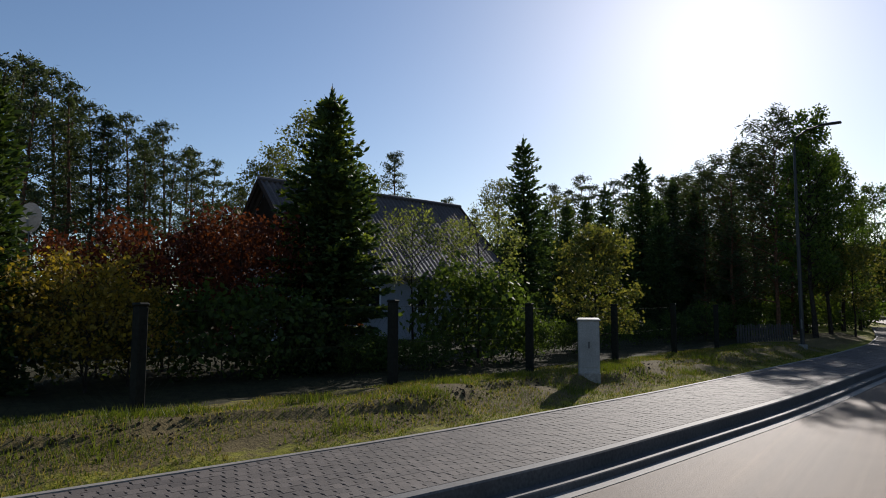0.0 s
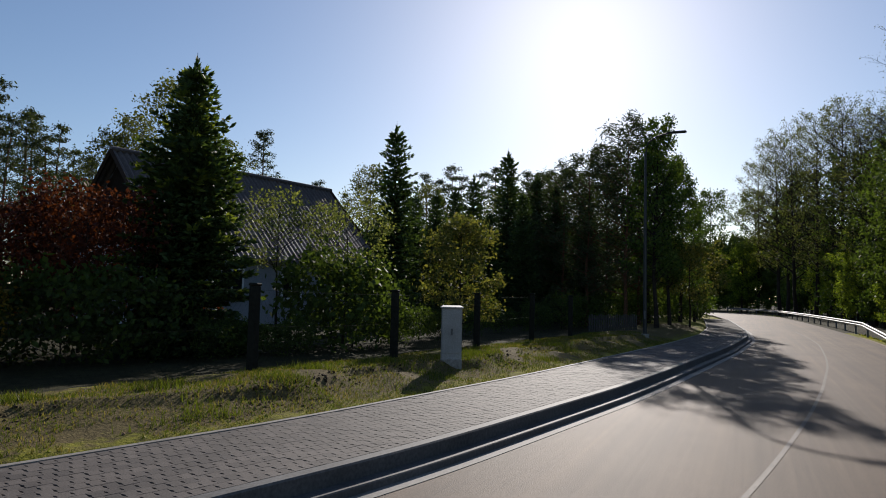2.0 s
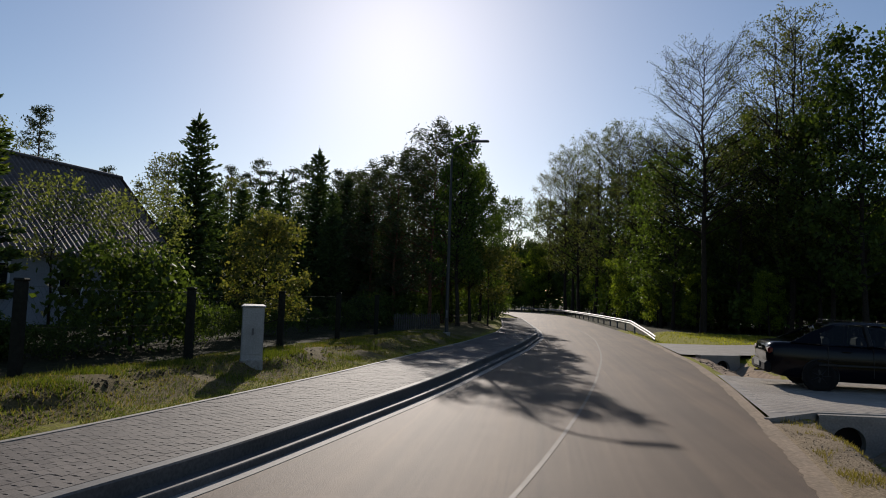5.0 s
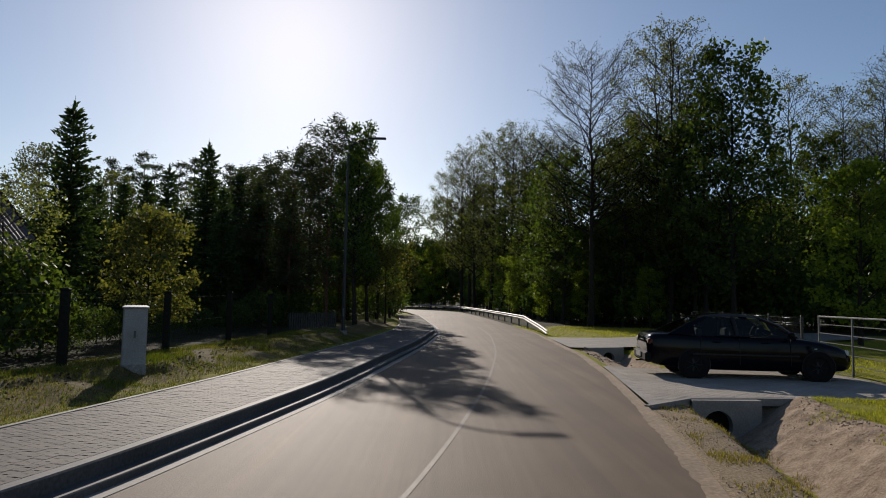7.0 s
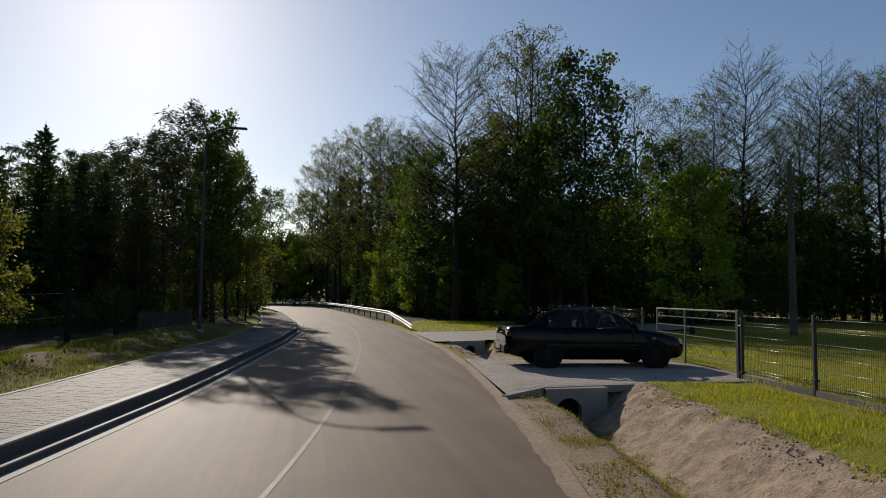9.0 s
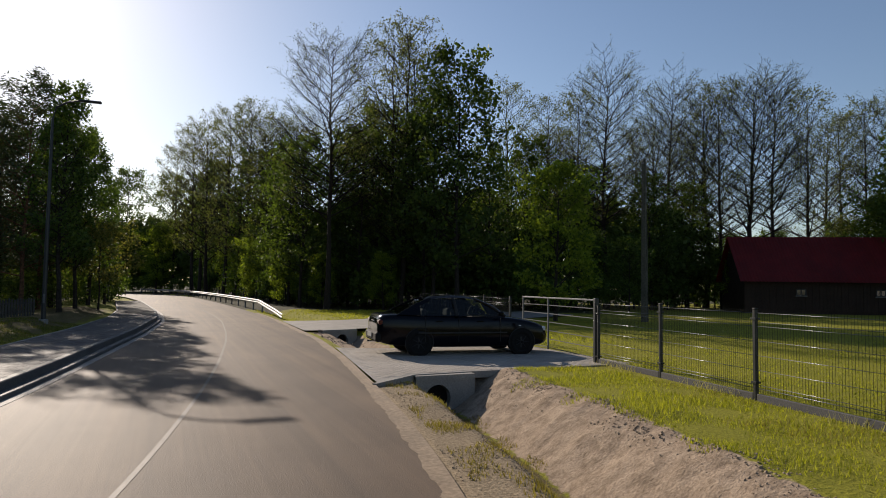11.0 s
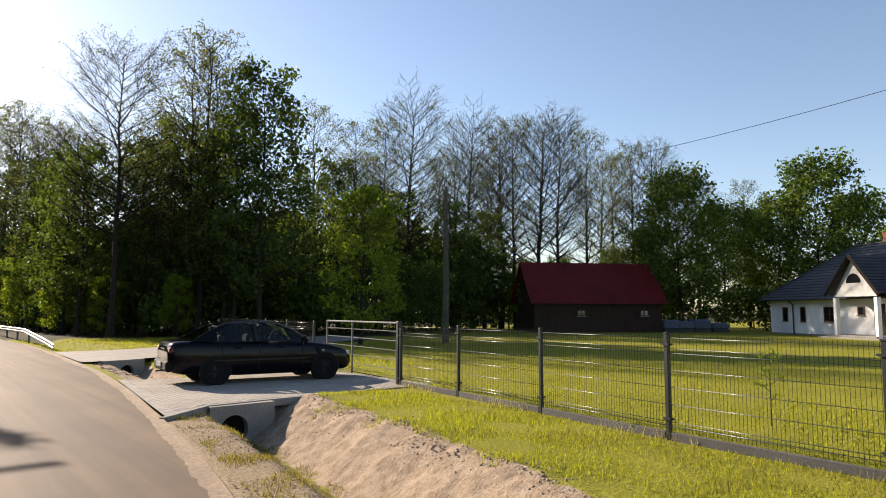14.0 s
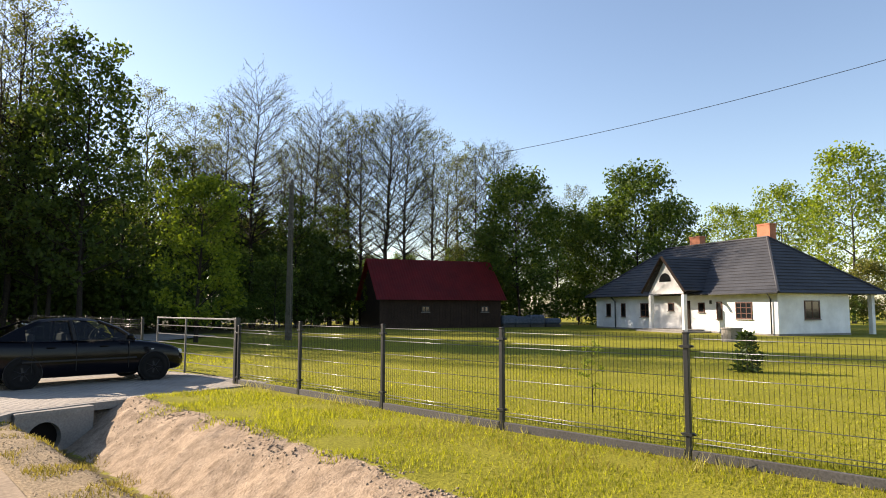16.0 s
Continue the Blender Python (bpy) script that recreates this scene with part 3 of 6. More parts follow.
alder_d = broadleaf("alder_tree", 51, 20.4, 4.8, LEAF_ALDER, BARK, "tall wide alder with forked limbs and fine bare twigs", 0.28, 42, 3, 0.09, 0.14, 10, "alders of the wood", up=1.1, top=0.5)
plant(alder_a, [(18.7, 48, 1.055), (18.3, 49.5, 1.03), (19.3, 50.5, 1.0), (1.9, 104, 1.25), (6.0, 74, 1.08), (8.6, 62, .86), (28.2, 58, .98), (45.2, 64, 1.02), (51.0, 68, 1.0), (4.2, 84, 1.15), (10.6, 66, .86), (16.0, 60, .92), (63.5, 95, .95), (0.3, 122, 1.25), (3.0, 94, 1.2), (5.2, 78, 1.02), (31.2, 57, .90), (33.6, 58, .93), (53.6, 74, .95), (55.2, 70, .95)], rng)
plant(alder_b, [(12.65, 47, .99), (36.25, 58, 1.065), (41.4, 66, 1.1), (33.4, 66, .9), (43.2, 72, .98), (38.6, 74, 1.0), (49.0, 66, 1.06), (2.4, 98, 1.15), (7.3, 68, .95), (9.8, 60, .85), (58.5, 78, .9)], rng)
plant(alder_c, [(23.7, 44.5, .905), (21.6, 47, .78), (10.4, 50, .64), (15.2, 49, .68), (20.8, 48, .70), (-3.2, 142, 1.2), (0.4, 140, 1.15), (2.9, 128, 1.1), (16.6, 53, .82), (9.5, 54, .66), (6.6, 74, .82), (29.3, 57, .74), (13.8, 56, .74), (18.2, 58, .80), (39.8, 57, .56), (42.6, 62, .56), (26.6, 50, .62), (35.0, 62, .66), (4.0, 98, .95), (8.0, 64, .66)], rng)
plant(alder_d, [(47.4, 64, 1.07), (56.6, 70, .95), (43.9, 68, 1.06), (40.0, 70, .98), (52.4, 76, .96), (31.6, 68, .90), (60.0, 82, .85)], rng)
limes = broadleaf("lime_tree", 14, 12, 3.6, LEAF_MID, BARK, "rounded lime tree with dense dark green foliage", 0.16, 34, 11, 0.26, 0.34, 5, "trees behind the white house", top=0.4, forks=2)
plant(limes, [(58.6, 64, 1.27), (61.8, 74, 1.12), (65.8, 78, 1.2), (68.6, 74, 1.46), (71.2, 80, 1.2), (56.5, 66, .85), (53.5, 72, .72), (49, 74, .66), (45.5, 76, .66), (63.6, 82, 1.12)], rng)
back = broadleaf("birch_tree", 15, 14, 3.4, LEAF_BRIGHT, BARK_GREY, "light green birch in the distance", 0.2, 34, 9, 0.28, 0.36, 5, "far birches", top=0.3, forks=1)
plant(back, [(75.3, 112, 1.28), (79.2, 108, 1.42), (83.6, 92, 1.52), (73, 120, 1.05), (86.4, 96, 1.35), (81.5, 120, 1.4), (77.3, 125, 1.35), (88.5, 98, 1.3)], rng)
maple = broadleaf("maple_tree", 16, 9.0, 2.5, LEAF_BRIGHT, BARK, "fresh light green maple at the wood's edge", 0.08, 26, 9, 0.22, 0.22, 6, top=0.15, up=1.0, forks=2)
deep = broadleaf("wood_tree", 34, 14, 4.6, LEAF_DARK, BARK, "dark leafy tree deep inside the wood", 0.04, 30, 6, 0.8, 0.55, 4, "trees deep in the wood", top=0.5, forks=1)
plant(deep, [(a + rng.uniform(-.5, .5), d + rng.uniform(-3, 3), s * rng.uniform(.9, 1.1)) for a, d, s in [(3, 120, 1.2), (4.6, 108, 1.0), (6.6, 92, .7), (9, 80, .7), (12.2, 72, .62), (16.4, 70, .8), (20.4, 68, .8), (24.4, 68, .85), (28.8, 68, .75), (31, 68, .75), (33.4, 70, .8), (36, 70, .72), (39, 72, .6), (42, 76, .5), (45, 80, .45), (48, 82, .4), (51, 82, .42), (54, 82, .5), (57, 84, .6)]], rng)
plant(maple, [(32.0, 34.5, .92), (9.2, 55, .55), (12.2, 49, .45), (6.9, 66, .75), (17.4, 46.5, .45), (5.0, 86, 0.95), (-0.8, 122, 1.3), (46.5, 60, .6), (50.5, 62, .5)], rng)
shrub = broadleaf("shrub", 17, 4.5, 2.8, LEAF_MID, BARK, "dark dense undergrowth shrub in the shade", 0.04, 22, 7, 0.42, 0.40, 3, "undergrowth of the wood", "shrub", top=0.6, forks=1)
plant(shrub, [(a + rng.uniform(-.6, .6), d + rng.uniform(-2, 2), rng.uniform(.5, 1.1)) for a, d in [(2.6, 112), (4.6, 102), (7, 76), (9.5, 58), (12, 52), (14.5, 52), (17, 50), (19.5, 52), (22, 50), (24.5, 51), (27, 50), (29.5, 50), (32, 52), (34.5, 54), (37, 56), (39.5, 58), (42, 62), (44.5, 68), (58, 68), (60.5, 70), (63, 70), (66, 72), (69, 74), (72, 78), (48, 72), (52, 72), (55, 70), (1, 118), (-2, 130), (-4, 132), (3.6, 108), (5.8, 88), (-0.5, 126), (8.3, 62), (10.8, 54), (76, 85), (80, 90), (84, 85), (88, 85)]], rng)
under_a = broadleaf("understorey_tree", 18, 9.0, 2.9, LEAF_DARK, BARK, "dark young tree inside the wood", 0.06, 26, 6, 0.50, 0.42, 4, "understorey of the wood", top=0.4, forks=1)
under_b = broadleaf("understorey_tree", 19, 8.0, 2.5, LEAF_MID, BARK, "young green tree with lit leaves inside the wood", 0.1, 28, 7, 0.24, 0.32, 4, "understorey of the wood", top=0.3, forks=1)
plant(under_a, [(7.5, 72, .9), (9.6, 62, .95), (12, 58, .8), (14.4, 56, 1.0), (17, 60, 1.1), (19.6, 57, .9), (22, 60, 1.0), (24.6, 57, 1.0), (27.4, 62, 1.1), (30.2, 58, .95), (33.2, 60, 1.0), (36, 64, .9), (40.4, 60, 1.0), (42.4, 62, .9), (38.4, 58, .85), (-31.5, 52, .7), (-28, 50, .66), (-25, 50, .7), (-22, 50, .62), (-19, 52, .7), (-16, 50, .66), (-13, 52, .7), (-10.4, 51, .66), (-8, 56, .75), (-34.5, 54, .7), (-70, 66, .8), (-65, 66, .8), (-60, 68, .7), (-55, 68, .8), (-72.5, 64, 1.1), (-6, 135, 1.5), (-4.6, 138, 1.4), (-3.2, 134, 1.5), (-1.8, 138, 1.6), (-0.4, 134, 1.5), (1, 136, 1.6), (2.2, 132, 1.5), (3.4, 126, 1.4), (4.4, 112, 1.2)], rng)
plant(under_b, [(8.6, 58, .8), (11, 52, .6), (15.8, 51, .6), (21, 52, .66), (26, 52, .7), (29, 50, .62), (35, 54, .8), (38.0, 52, .72), (41, 58, .8), (5.4, 96, 1.0), (3.2, 108, 1.1), (57.2, 74, .8), (60.2, 76, .9), (63.8, 78, .8), (67, 80, 1.0), (-5.6, 52, .62), (-4.9, 60, .6), (44.6, 64, .7), (48.4, 66, .62)], rng)
plant(deep, [(a + rng.uniform(-.6, .6), d + rng.uniform(-3, 3), s * rng.uniform(.9, 1.1)) for a, d, s in [(8, 86, .8), (11, 76, .75), (14.4, 70, .75), (18.4, 66, .8), (22.4, 64, .75), (26.6, 64, .8), (30, 74, .75), (-34, 78, .62), (-30, 76, .66), (-26, 74, .6), (-22, 76, .62), (-18, 74, .6), (-14, 74, .62), (-10, 76, .62), (-7, 84, .7), (-4.4, 138, .8), (-3.2, 142, .8), (-2.0, 138, .8), (-0.8, 142, .8), (0.6, 138, .8), (-50, 72, .5), (-46, 74, .5), (-42, 74, .5), (-38, 76, .55)]], rng)
plant(shrub, [(a + rng.uniform(-.6, .6), d + rng.uniform(-2, 2), rng.uniform(.6, .85)) for a, d in [(-33, 56), (-29.5, 54), (-26, 52), (-23, 52), (-20, 50), (-17.4, 50), (-14.8, 50), (-12.2, 50), (-9.8, 52), (-7.6, 56), (-5.8, 62), (-4.6, 72), (13, 62), (15.6, 62), (18, 60), (20.6, 60), (23, 60), (25.6, 58), (28, 58)]], rng)
# left side
big = spruce(21, 6.3, 3.15, "tall dark green garden spruce with light new shoots", NEEDLE, NEEDLE_TIP, density=2.3, per=9)
plant(big, [(-45.7, 15.6, 1.0)], rng)
dark = spruce(22, 8.0, 2.7, "slender dark spruce behind the garden fence", NEEDLE, None, None, "garden spruces", density=1.1, per=5)
plant(dark, [(-29.2, 26, .97), (-19.5, 36, 1.12), (-22.4, 38, 1.0), (-17.0, 40, 1.05), (-25.6, 36, .85), (-27.4, 37, .85), (-18.2, 33, .8), (-15.4, 38, .95), (-13.0, 42, 1.0), (-21, 32, .66), (-24, 42, 1.0)], rng)
youngpine = pine(23, 8.2, 1.7, "young pine with open branches and bare leader shoots", 0.16, "roadside pines", 34, 0.2, 5, 0.12, 5)
plant(youngpine, [(-9.7, 34, 1.28), (-12.8, 35, 1.12), (-14.8, 37, 1.08), (-17.2, 40, 1.05), (-8.6, 38, 1.25), (-11.2, 38, 1.2), (-13.8, 44, 1.2), (-16.0, 46, 1.2), (-10.4, 46, 1.3)], rng)
roadside = broadleaf("birch_tree", 24, 8.2, 1.1, LEAF_MID, BARK, "tall roadside birch with thin green leaves", 0.2, 38, 4, 0.13, 0.13, 6, "roadside birches", up=0.9, top=0.35)
plant(roadside, [(-7.2, 31.5, 1.16), (-5.4, 40, 1.12), (-4.3, 48, 1.0), (-7.8, 40, 1.25), (-6.2, 36, 1.05)], rng)
goldside = broadleaf("young_tree", 61, 4.2, 1.6, LEAF_GOLD, BARK, "low roadside tree with yellowish young leaves", 0.3, 22, 5, 0.14, 0.16, 5)
plant(goldside, [(-4.7, 37.5, 1.1)], rng)
cherry = broadleaf("fruit_tree", 25, 4.0, 1.2, LEAF_PALE, BARK, "blossoming fruit tree with pale green leaves before the house", 0.5, 20, 4, 0.085, 0.10, 5, top=0.7, up=0.7, forks=2)
plant(cherry, [(-38.6, 17.5, 1.02), (-33.2, 17.2, .98)], rng)
young = broadleaf("young_tree", 26, 3.4, 1.05, LEAF_GOLD, BARK, "small round garden tree with yellowish green leaves", 0.15, 28, 5, 0.10, 0.10, 6, top=0.4)
plant(young, [(-23.4, 19.5, 1.13), (84.6, 62, 1.7)], rng)
plum = broadleaf("plum_tree", 27, 3.9, 2.2, LEAF_RED, BARK, "purple leaved plum tree behind the fence", 0.1, 34, 6, 0.12, 0.15, 6, "purple plums", top=0.5, forks=2)
plant(plum, [(-58.5, 15.5, .86), (-53.0, 16.0, .95), (-64.0, 16, .78), (-49.8, 17.5, .92)], rng)
forsythia = broadleaf("forsythia_bush", 28, 2.4, 1.3, LEAF_YELLOW, BARK, "yellow flowering forsythia bush", 0.05, 24, 3, 0.09, 0.09, 6, "", "bush", up=1.2, top=0.6)
plant(forsythia, [(-63.6, 12.4, 1.0), (-68.5, 13, .85), (-60.8, 13.0, .78)], rng)
thuja = spruce(29, 5.0, 1.6, "dense green garden thuja", NEEDLE_THUJA, None, None, "", 0.02, 1.3)
plant(thuja, [(-70.3, 13.0, 1.0)], rng)
hedge = broadleaf("garden_shrub", 30, 1.9, 1.1, LEAF_DARK, BARK, "dark green garden shrub behind the fence", 0.05, 22, 6, 0.135, 0.18, 4, "garden shrubs", "shrub", top=0.6, forks=1)
plant(hedge, [(a, d + rng.uniform(-.5, .5), s * rng.uniform(.9, 1.1)) for a, d, s in [(-68, 14, 1), (-63, 14.5, 1), (-58, 13.6, 1), (-54, 14, 1), (-50, 14.5, 1), (-47, 15, .8), (-43.4, 14.6, .4), (-41.6, 15, .42), (-40.2, 14.8, .34), (-38.6, 15.2, .36), (-37.0, 15.6, .4), (-28.6, 18, .5), (-34.2, 17, 1.3), (-32.4, 17.4, 1.15), (-30.2, 19, .8), (-26.8, 21, .6), (-25.2, 21, .5), (-22.2, 23, .5), (-19.8, 25, .5), (-17, 28, .7), (-14.8, 30, .8), (-12.8, 33, .9), (-11, 35, 1), (-9.2, 38, 1), (-7.4, 40, 1.1), (-6.0, 44, 1.1), (-5.2, 48, 1), (-4.2, 56, 1), (-72, 13, 1)]], rng)
forest = forest_pine(31, 18.6, 2.5, "tall forest pine with bare trunk", 0.42, "pine forest")
plant(forest, [(az, d, s) for az, d, s in [(-69, 54, .97), (-65.6, 54, .9), (-60.0, 54, .80), (-57.0, 58, .78), (-53.2, 62, .66), (-66, 60, .94), (-61, 64, .88), (-72, 48, .98), (-74, 54, 1.0), (-40.4, 62, .86), (-35.8, 66, .66), (-70.8, 60, 1.0), (-63.2, 46, .72)]], rng)
cone = forest_pine(35, 18.2, 2.9, "tall dark pine with ragged crown at the forest's edge", 0.22, "pine forest")
plant(cone, [(-68.0, 45, 0.86), (-66.0, 47, 0.86), (-62.0, 47, 0.77), (-59.4, 50, 0.80), (-57.4, 52, 0.72), (-55.2, 53, 0.70), (-70, 47, 0.90), (-53.0, 56, 0.60), (-67.2, 52, 0.98), (-33.4, 66, 0.62), (-26.6, 66, 0.75), (-24.4, 60, 0.73), (-20.6, 66, 0.79), (-17.8, 62, 0.73), (-15.8, 66, 0.77), (-13.6, 60, 0.68), (-11.4, 64, 0.73), (-31.4, 62, 0.66), (-28.2, 60, 0.64), (-25.4, 56, 0.62), (-23.4, 54, 0.62), (-21.6, 58, 0.68), (-19.2, 56, 0.64), (-16.8, 56, 0.66), (-14.8, 54, 0.62), (-12.4, 56, 0.66), (-10.2, 58, 0.66), (-8.2, 60, 0.64), (-64.6, 50, 0.84), (-63.4, 46, 0.74), (-60.6, 46, 0.66), (-58.2, 46, 0.62), (-56.2, 50, 0.62), (-54.2, 58, 0.66), (-68.8, 50, 0.98), (-51.6, 58, 0.50)], rng)
birch2 = broadleaf("birch_tree", 32, 13, 2.7, LEAF_ALDER, BARK_GREY, "birch with fine hanging foliage behind the roof", 0.25, 38, 3, 0.2, 0.24, 7, "birches behind the house", up=0.9, top=0.3, forks=2)
plant(birch2, [(-47.0, 46, 1.14), (-49.6, 48, .98), (-52.0, 46, .86), (-43.4, 50, .95), (-31.6, 52, .88), (-55, 60, .8), (-26.0, 48, .72), (-20.2, 50, .72)], rng)


# ---- more materials ----
STEEL_DARK = rough_surface("dark grey coated steel", (0.014, 0.016, 0.017), (0.028, 0.030, 0.031), 80.0, 2.0, 0.45, 0.1, 0.001, 0.4)
STEEL = rough_surface("galvanised steel", (0.085, 0.087, 0.09), (0.15, 0.152, 0.155), 30.0, 2.0, 0.58, 0.1, 0.001, 0.5, 0.4)
PLINTH = rough_surface("dark concrete board", (0.05, 0.048, 0.047), (0.10, 0.096, 0.094), 40.0, 1.5, 0.8, 0.3, 0.003)
RENDER_WHITE = rough_surface("white render", (0.80, 0.80, 0.79), (0.87, 0.87, 0.86), 60.0, 0.6, 0.85, 0.2, 0.004, 0.2)
RENDER_GREY = rough_surface("old pale render", (0.26, 0.275, 0.29), (0.36, 0.375, 0.39), 30.0, 0.6, 0.85, 0.3, 0.004, 0.2)
ROOF_DARK = rough_surface("dark grey roof tiles", (0.032, 0.033, 0.038), (0.066, 0.068, 0.075), 20.0, 0.8, 0.6, 0.3, 0.006, 0.3)
ROOF_SHEET = rough_surface("brown corrugated roofing", (0.07, 0.056, 0.05), (0.135, 0.109, 0.099), 12.0, 0.7, 0.6, 0.3, 0.004, 0.4)
ROOF_RED = rough_surface("red metal roofing", (0.19, 0.012, 0.012), (0.27, 0.022, 0.020), 10.0, 0.8, 0.5, 0.1, 0.002, 0.4)
WOOD_DARK = rough_surface("dark stained boards", (0.022, 0.013, 0.009), (0.055, 0.034, 0.022), 18.0, 1.0, 0.8, 0.5, 0.006, 0.2)
WOOD_FRAME = rough_surface("brown window wood", (0.06, 0.022, 0.012), (0.11, 0.04, 0.022), 30.0, 2.0, 0.5, 0.2, 0.002)
WOOD_GREY = rough_surface("weathered grey boards", (0.045, 0.042, 0.036), (0.10, 0.095, 0.084), 22.0, 2.0, 0.85, 0.4, 0.004, 0.2)
BRICK_RED = rough_surface("orange red brick", (0.36, 0.13, 0.07), (0.52, 0.22, 0.13), 30.0, 3.0, 0.85, 0.3, 0.004, 0.2)
PLASTIC_GREY = rough_surface("weathered grey polyester", (0.24, 0.24, 0.235), (0.33, 0.33, 0.32), 40.0, 2.5, 0.55, 0.1, 0.001, 0.4)
CONCRETE_OLD = rough_surface("old concrete", (0.17, 0.16, 0.14), (0.30, 0.285, 0.26), 22.0, 1.5, 0.85, 0.4, 0.006, 0.2)
# garden posts: the trees' shade is put into this near-black concrete colour
CONCRETE_SHADED = rough_surface("concrete with tree shade in its colour", (0.010, 0.011, 0.008), (0.026, 0.026, 0.02), 14.0, 1.5, 0.9, 0.4, 0.006, 0.15)
CONCRETE_POLE = rough_surface("mossy concrete pole", (0.06, 0.056, 0.042), (0.13, 0.12, 0.095), 12.0, 1.0, 0.85, 0.4, 0.006, 0.2)
CAR_PAINT = mat("black blue car paint", (0.002, 0.0025, 0.005), 0.3, 0.0, 0.16)
bsdf(CAR_PAINT).inputs["Coat Weight"].default_value = 0.03
bsdf(CAR_PAINT).inputs["Coat Roughness"].default_value = 0.08
wire(CAR_PAINT, ramp(CAR_PAINT, spots(CAR_PAINT, 3.0), [(0.3, (0.09, 0.09, 0.09)), (0.7, (0.16, 0.16, 0.16))]), bsdf(CAR_PAINT).inputs["Roughness"])
BLACK_PLASTIC = rough_surface("black plastic", (0.012, 0.012, 0.012), (0.022, 0.022, 0.022), 60.0, 4.0, 0.55, 0.2, 0.001)
TYRE = rough_surface("tyre rubber", (0.005, 0.005, 0.005), (0.011, 0.011, 0.011), 50.0, 5.0, 0.85, 0.3, 0.002, 0.2)
# alloy is near black because the car's shadow is put into its colour
RIM_SHADED = mat("alloy rim, shade darkened", (0.02, 0.02, 0.022), 0.5, 0.3)
CHROME = mat("chrome", (0.8, 0.8, 0.82), 0.12, 1.0)
LAMP_RED = mat("red lamp lens", (0.07, 0.004, 0.004), 0.2, 0.0, 0.4)
LAMP_CLEAR = mat("clear lamp lens", (0.6, 0.6, 0.6), 0.12, 0.0, 0.7)
SEAT_CLOTH = rough_surface("grey seat cloth", (0.05, 0.05, 0.055), (0.10, 0.10, 0.105), 60.0, 3.0, 0.9, 0.2, 0.002)
PLATE = mat("number plate", (0.22, 0.22, 0.21), 0.6)
TARP = rough_surface("blue grey tarpaulin", (0.05, 0.07, 0.10), (0.12, 0.15, 0.19), 8.0, 1.0, 0.5, 0.5, 0.02)
PIPE_SHADE = mat("pipe shade plug", (0.012, 0.011, 0.010), 0.95, 0.0, 0.05)


def glass_mat(name, tint, gloss):
    m = bpy.data.materials.new(name)
    m.use_nodes = True
    nt = m.node_tree
    nt.nodes.remove(nt.nodes["Principled BSDF"])
    t = nt.nodes.new("ShaderNodeBsdfTransparent")
    t.inputs[0].default_value = (*tint, 1)
    g = nt.nodes.new("ShaderNodeBsdfGlossy")
    g.inputs["Roughness"].default_value = 0.03
    f = nt.nodes.new("ShaderNodeFresnel")
    f.inputs[0].default_value = gloss
    ms = nt.nodes.new("ShaderNodeMixShader")
    nt.links.new(f.outputs[0], ms.inputs[0])
    nt.links.new(t.outputs[0], ms.inputs[1])
    nt.links.new(g.outputs[0], ms.inputs[2])
    nt.links.new(ms.outputs[0], nt.nodes["Material Output"].inputs[0])
    return m


WIRE_DULL = mat("dull dark wire", (0.014, 0.016, 0.014), 0.85, 0.0, 0.05)
WIRE_SHINY = mat("shiny coated wire", (0.10, 0.105, 0.11), 0.34, 0.6, 0.5)
GLASS_CAR = glass_mat("tinted car glass", (0.22, 0.26, 0.25), 1.5)
GLASS_REAR = glass_mat("reflecting rear glass", (0.30, 0.33, 0.33), 2.6)
GLASS_WINDOW = mat("dark window pane", (0.012, 0.014, 0.016), 0.06, 0.0, 0.7)


# ---- right side: ditch, culverts, fence, gate ----
def ring_face(bm, cx, cz, r, y, x0, x1, z0, z1, n=20):
    """A wall face in the plane y with a round hole."""
    turns = sorted([2 * math.pi * k / n for k in range(n)] + [math.atan2(zz - cz, xx - cx) % (2 * math.pi) for xx in (x0, x1) for zz in (z0, z1)])
    n = len(turns)
    inner = [bm.verts.new((cx + r * math.cos(a), y, cz + r * math.sin(a))) for a in turns]
    outer = []
    for a in turns:
        dx, dz = math.cos(a), math.sin(a)
        t = min((x1 - cx) / dx if dx > 1e-6 else 1e9, (x0 - cx) / dx if dx < -1e-6 else 1e9, (z1 - cz) / dz if dz > 1e-6 else 1e9, (z0 - cz) / dz if dz < -1e-6 else 1e9)
        outer.append(bm.verts.new((cx + dx * t, y, cz + dz * t)))
    for k in range(n):
        bm.faces.new((inner[k], outer[k], outer[(k + 1) % n], inner[(k + 1) % n]))
    return inner


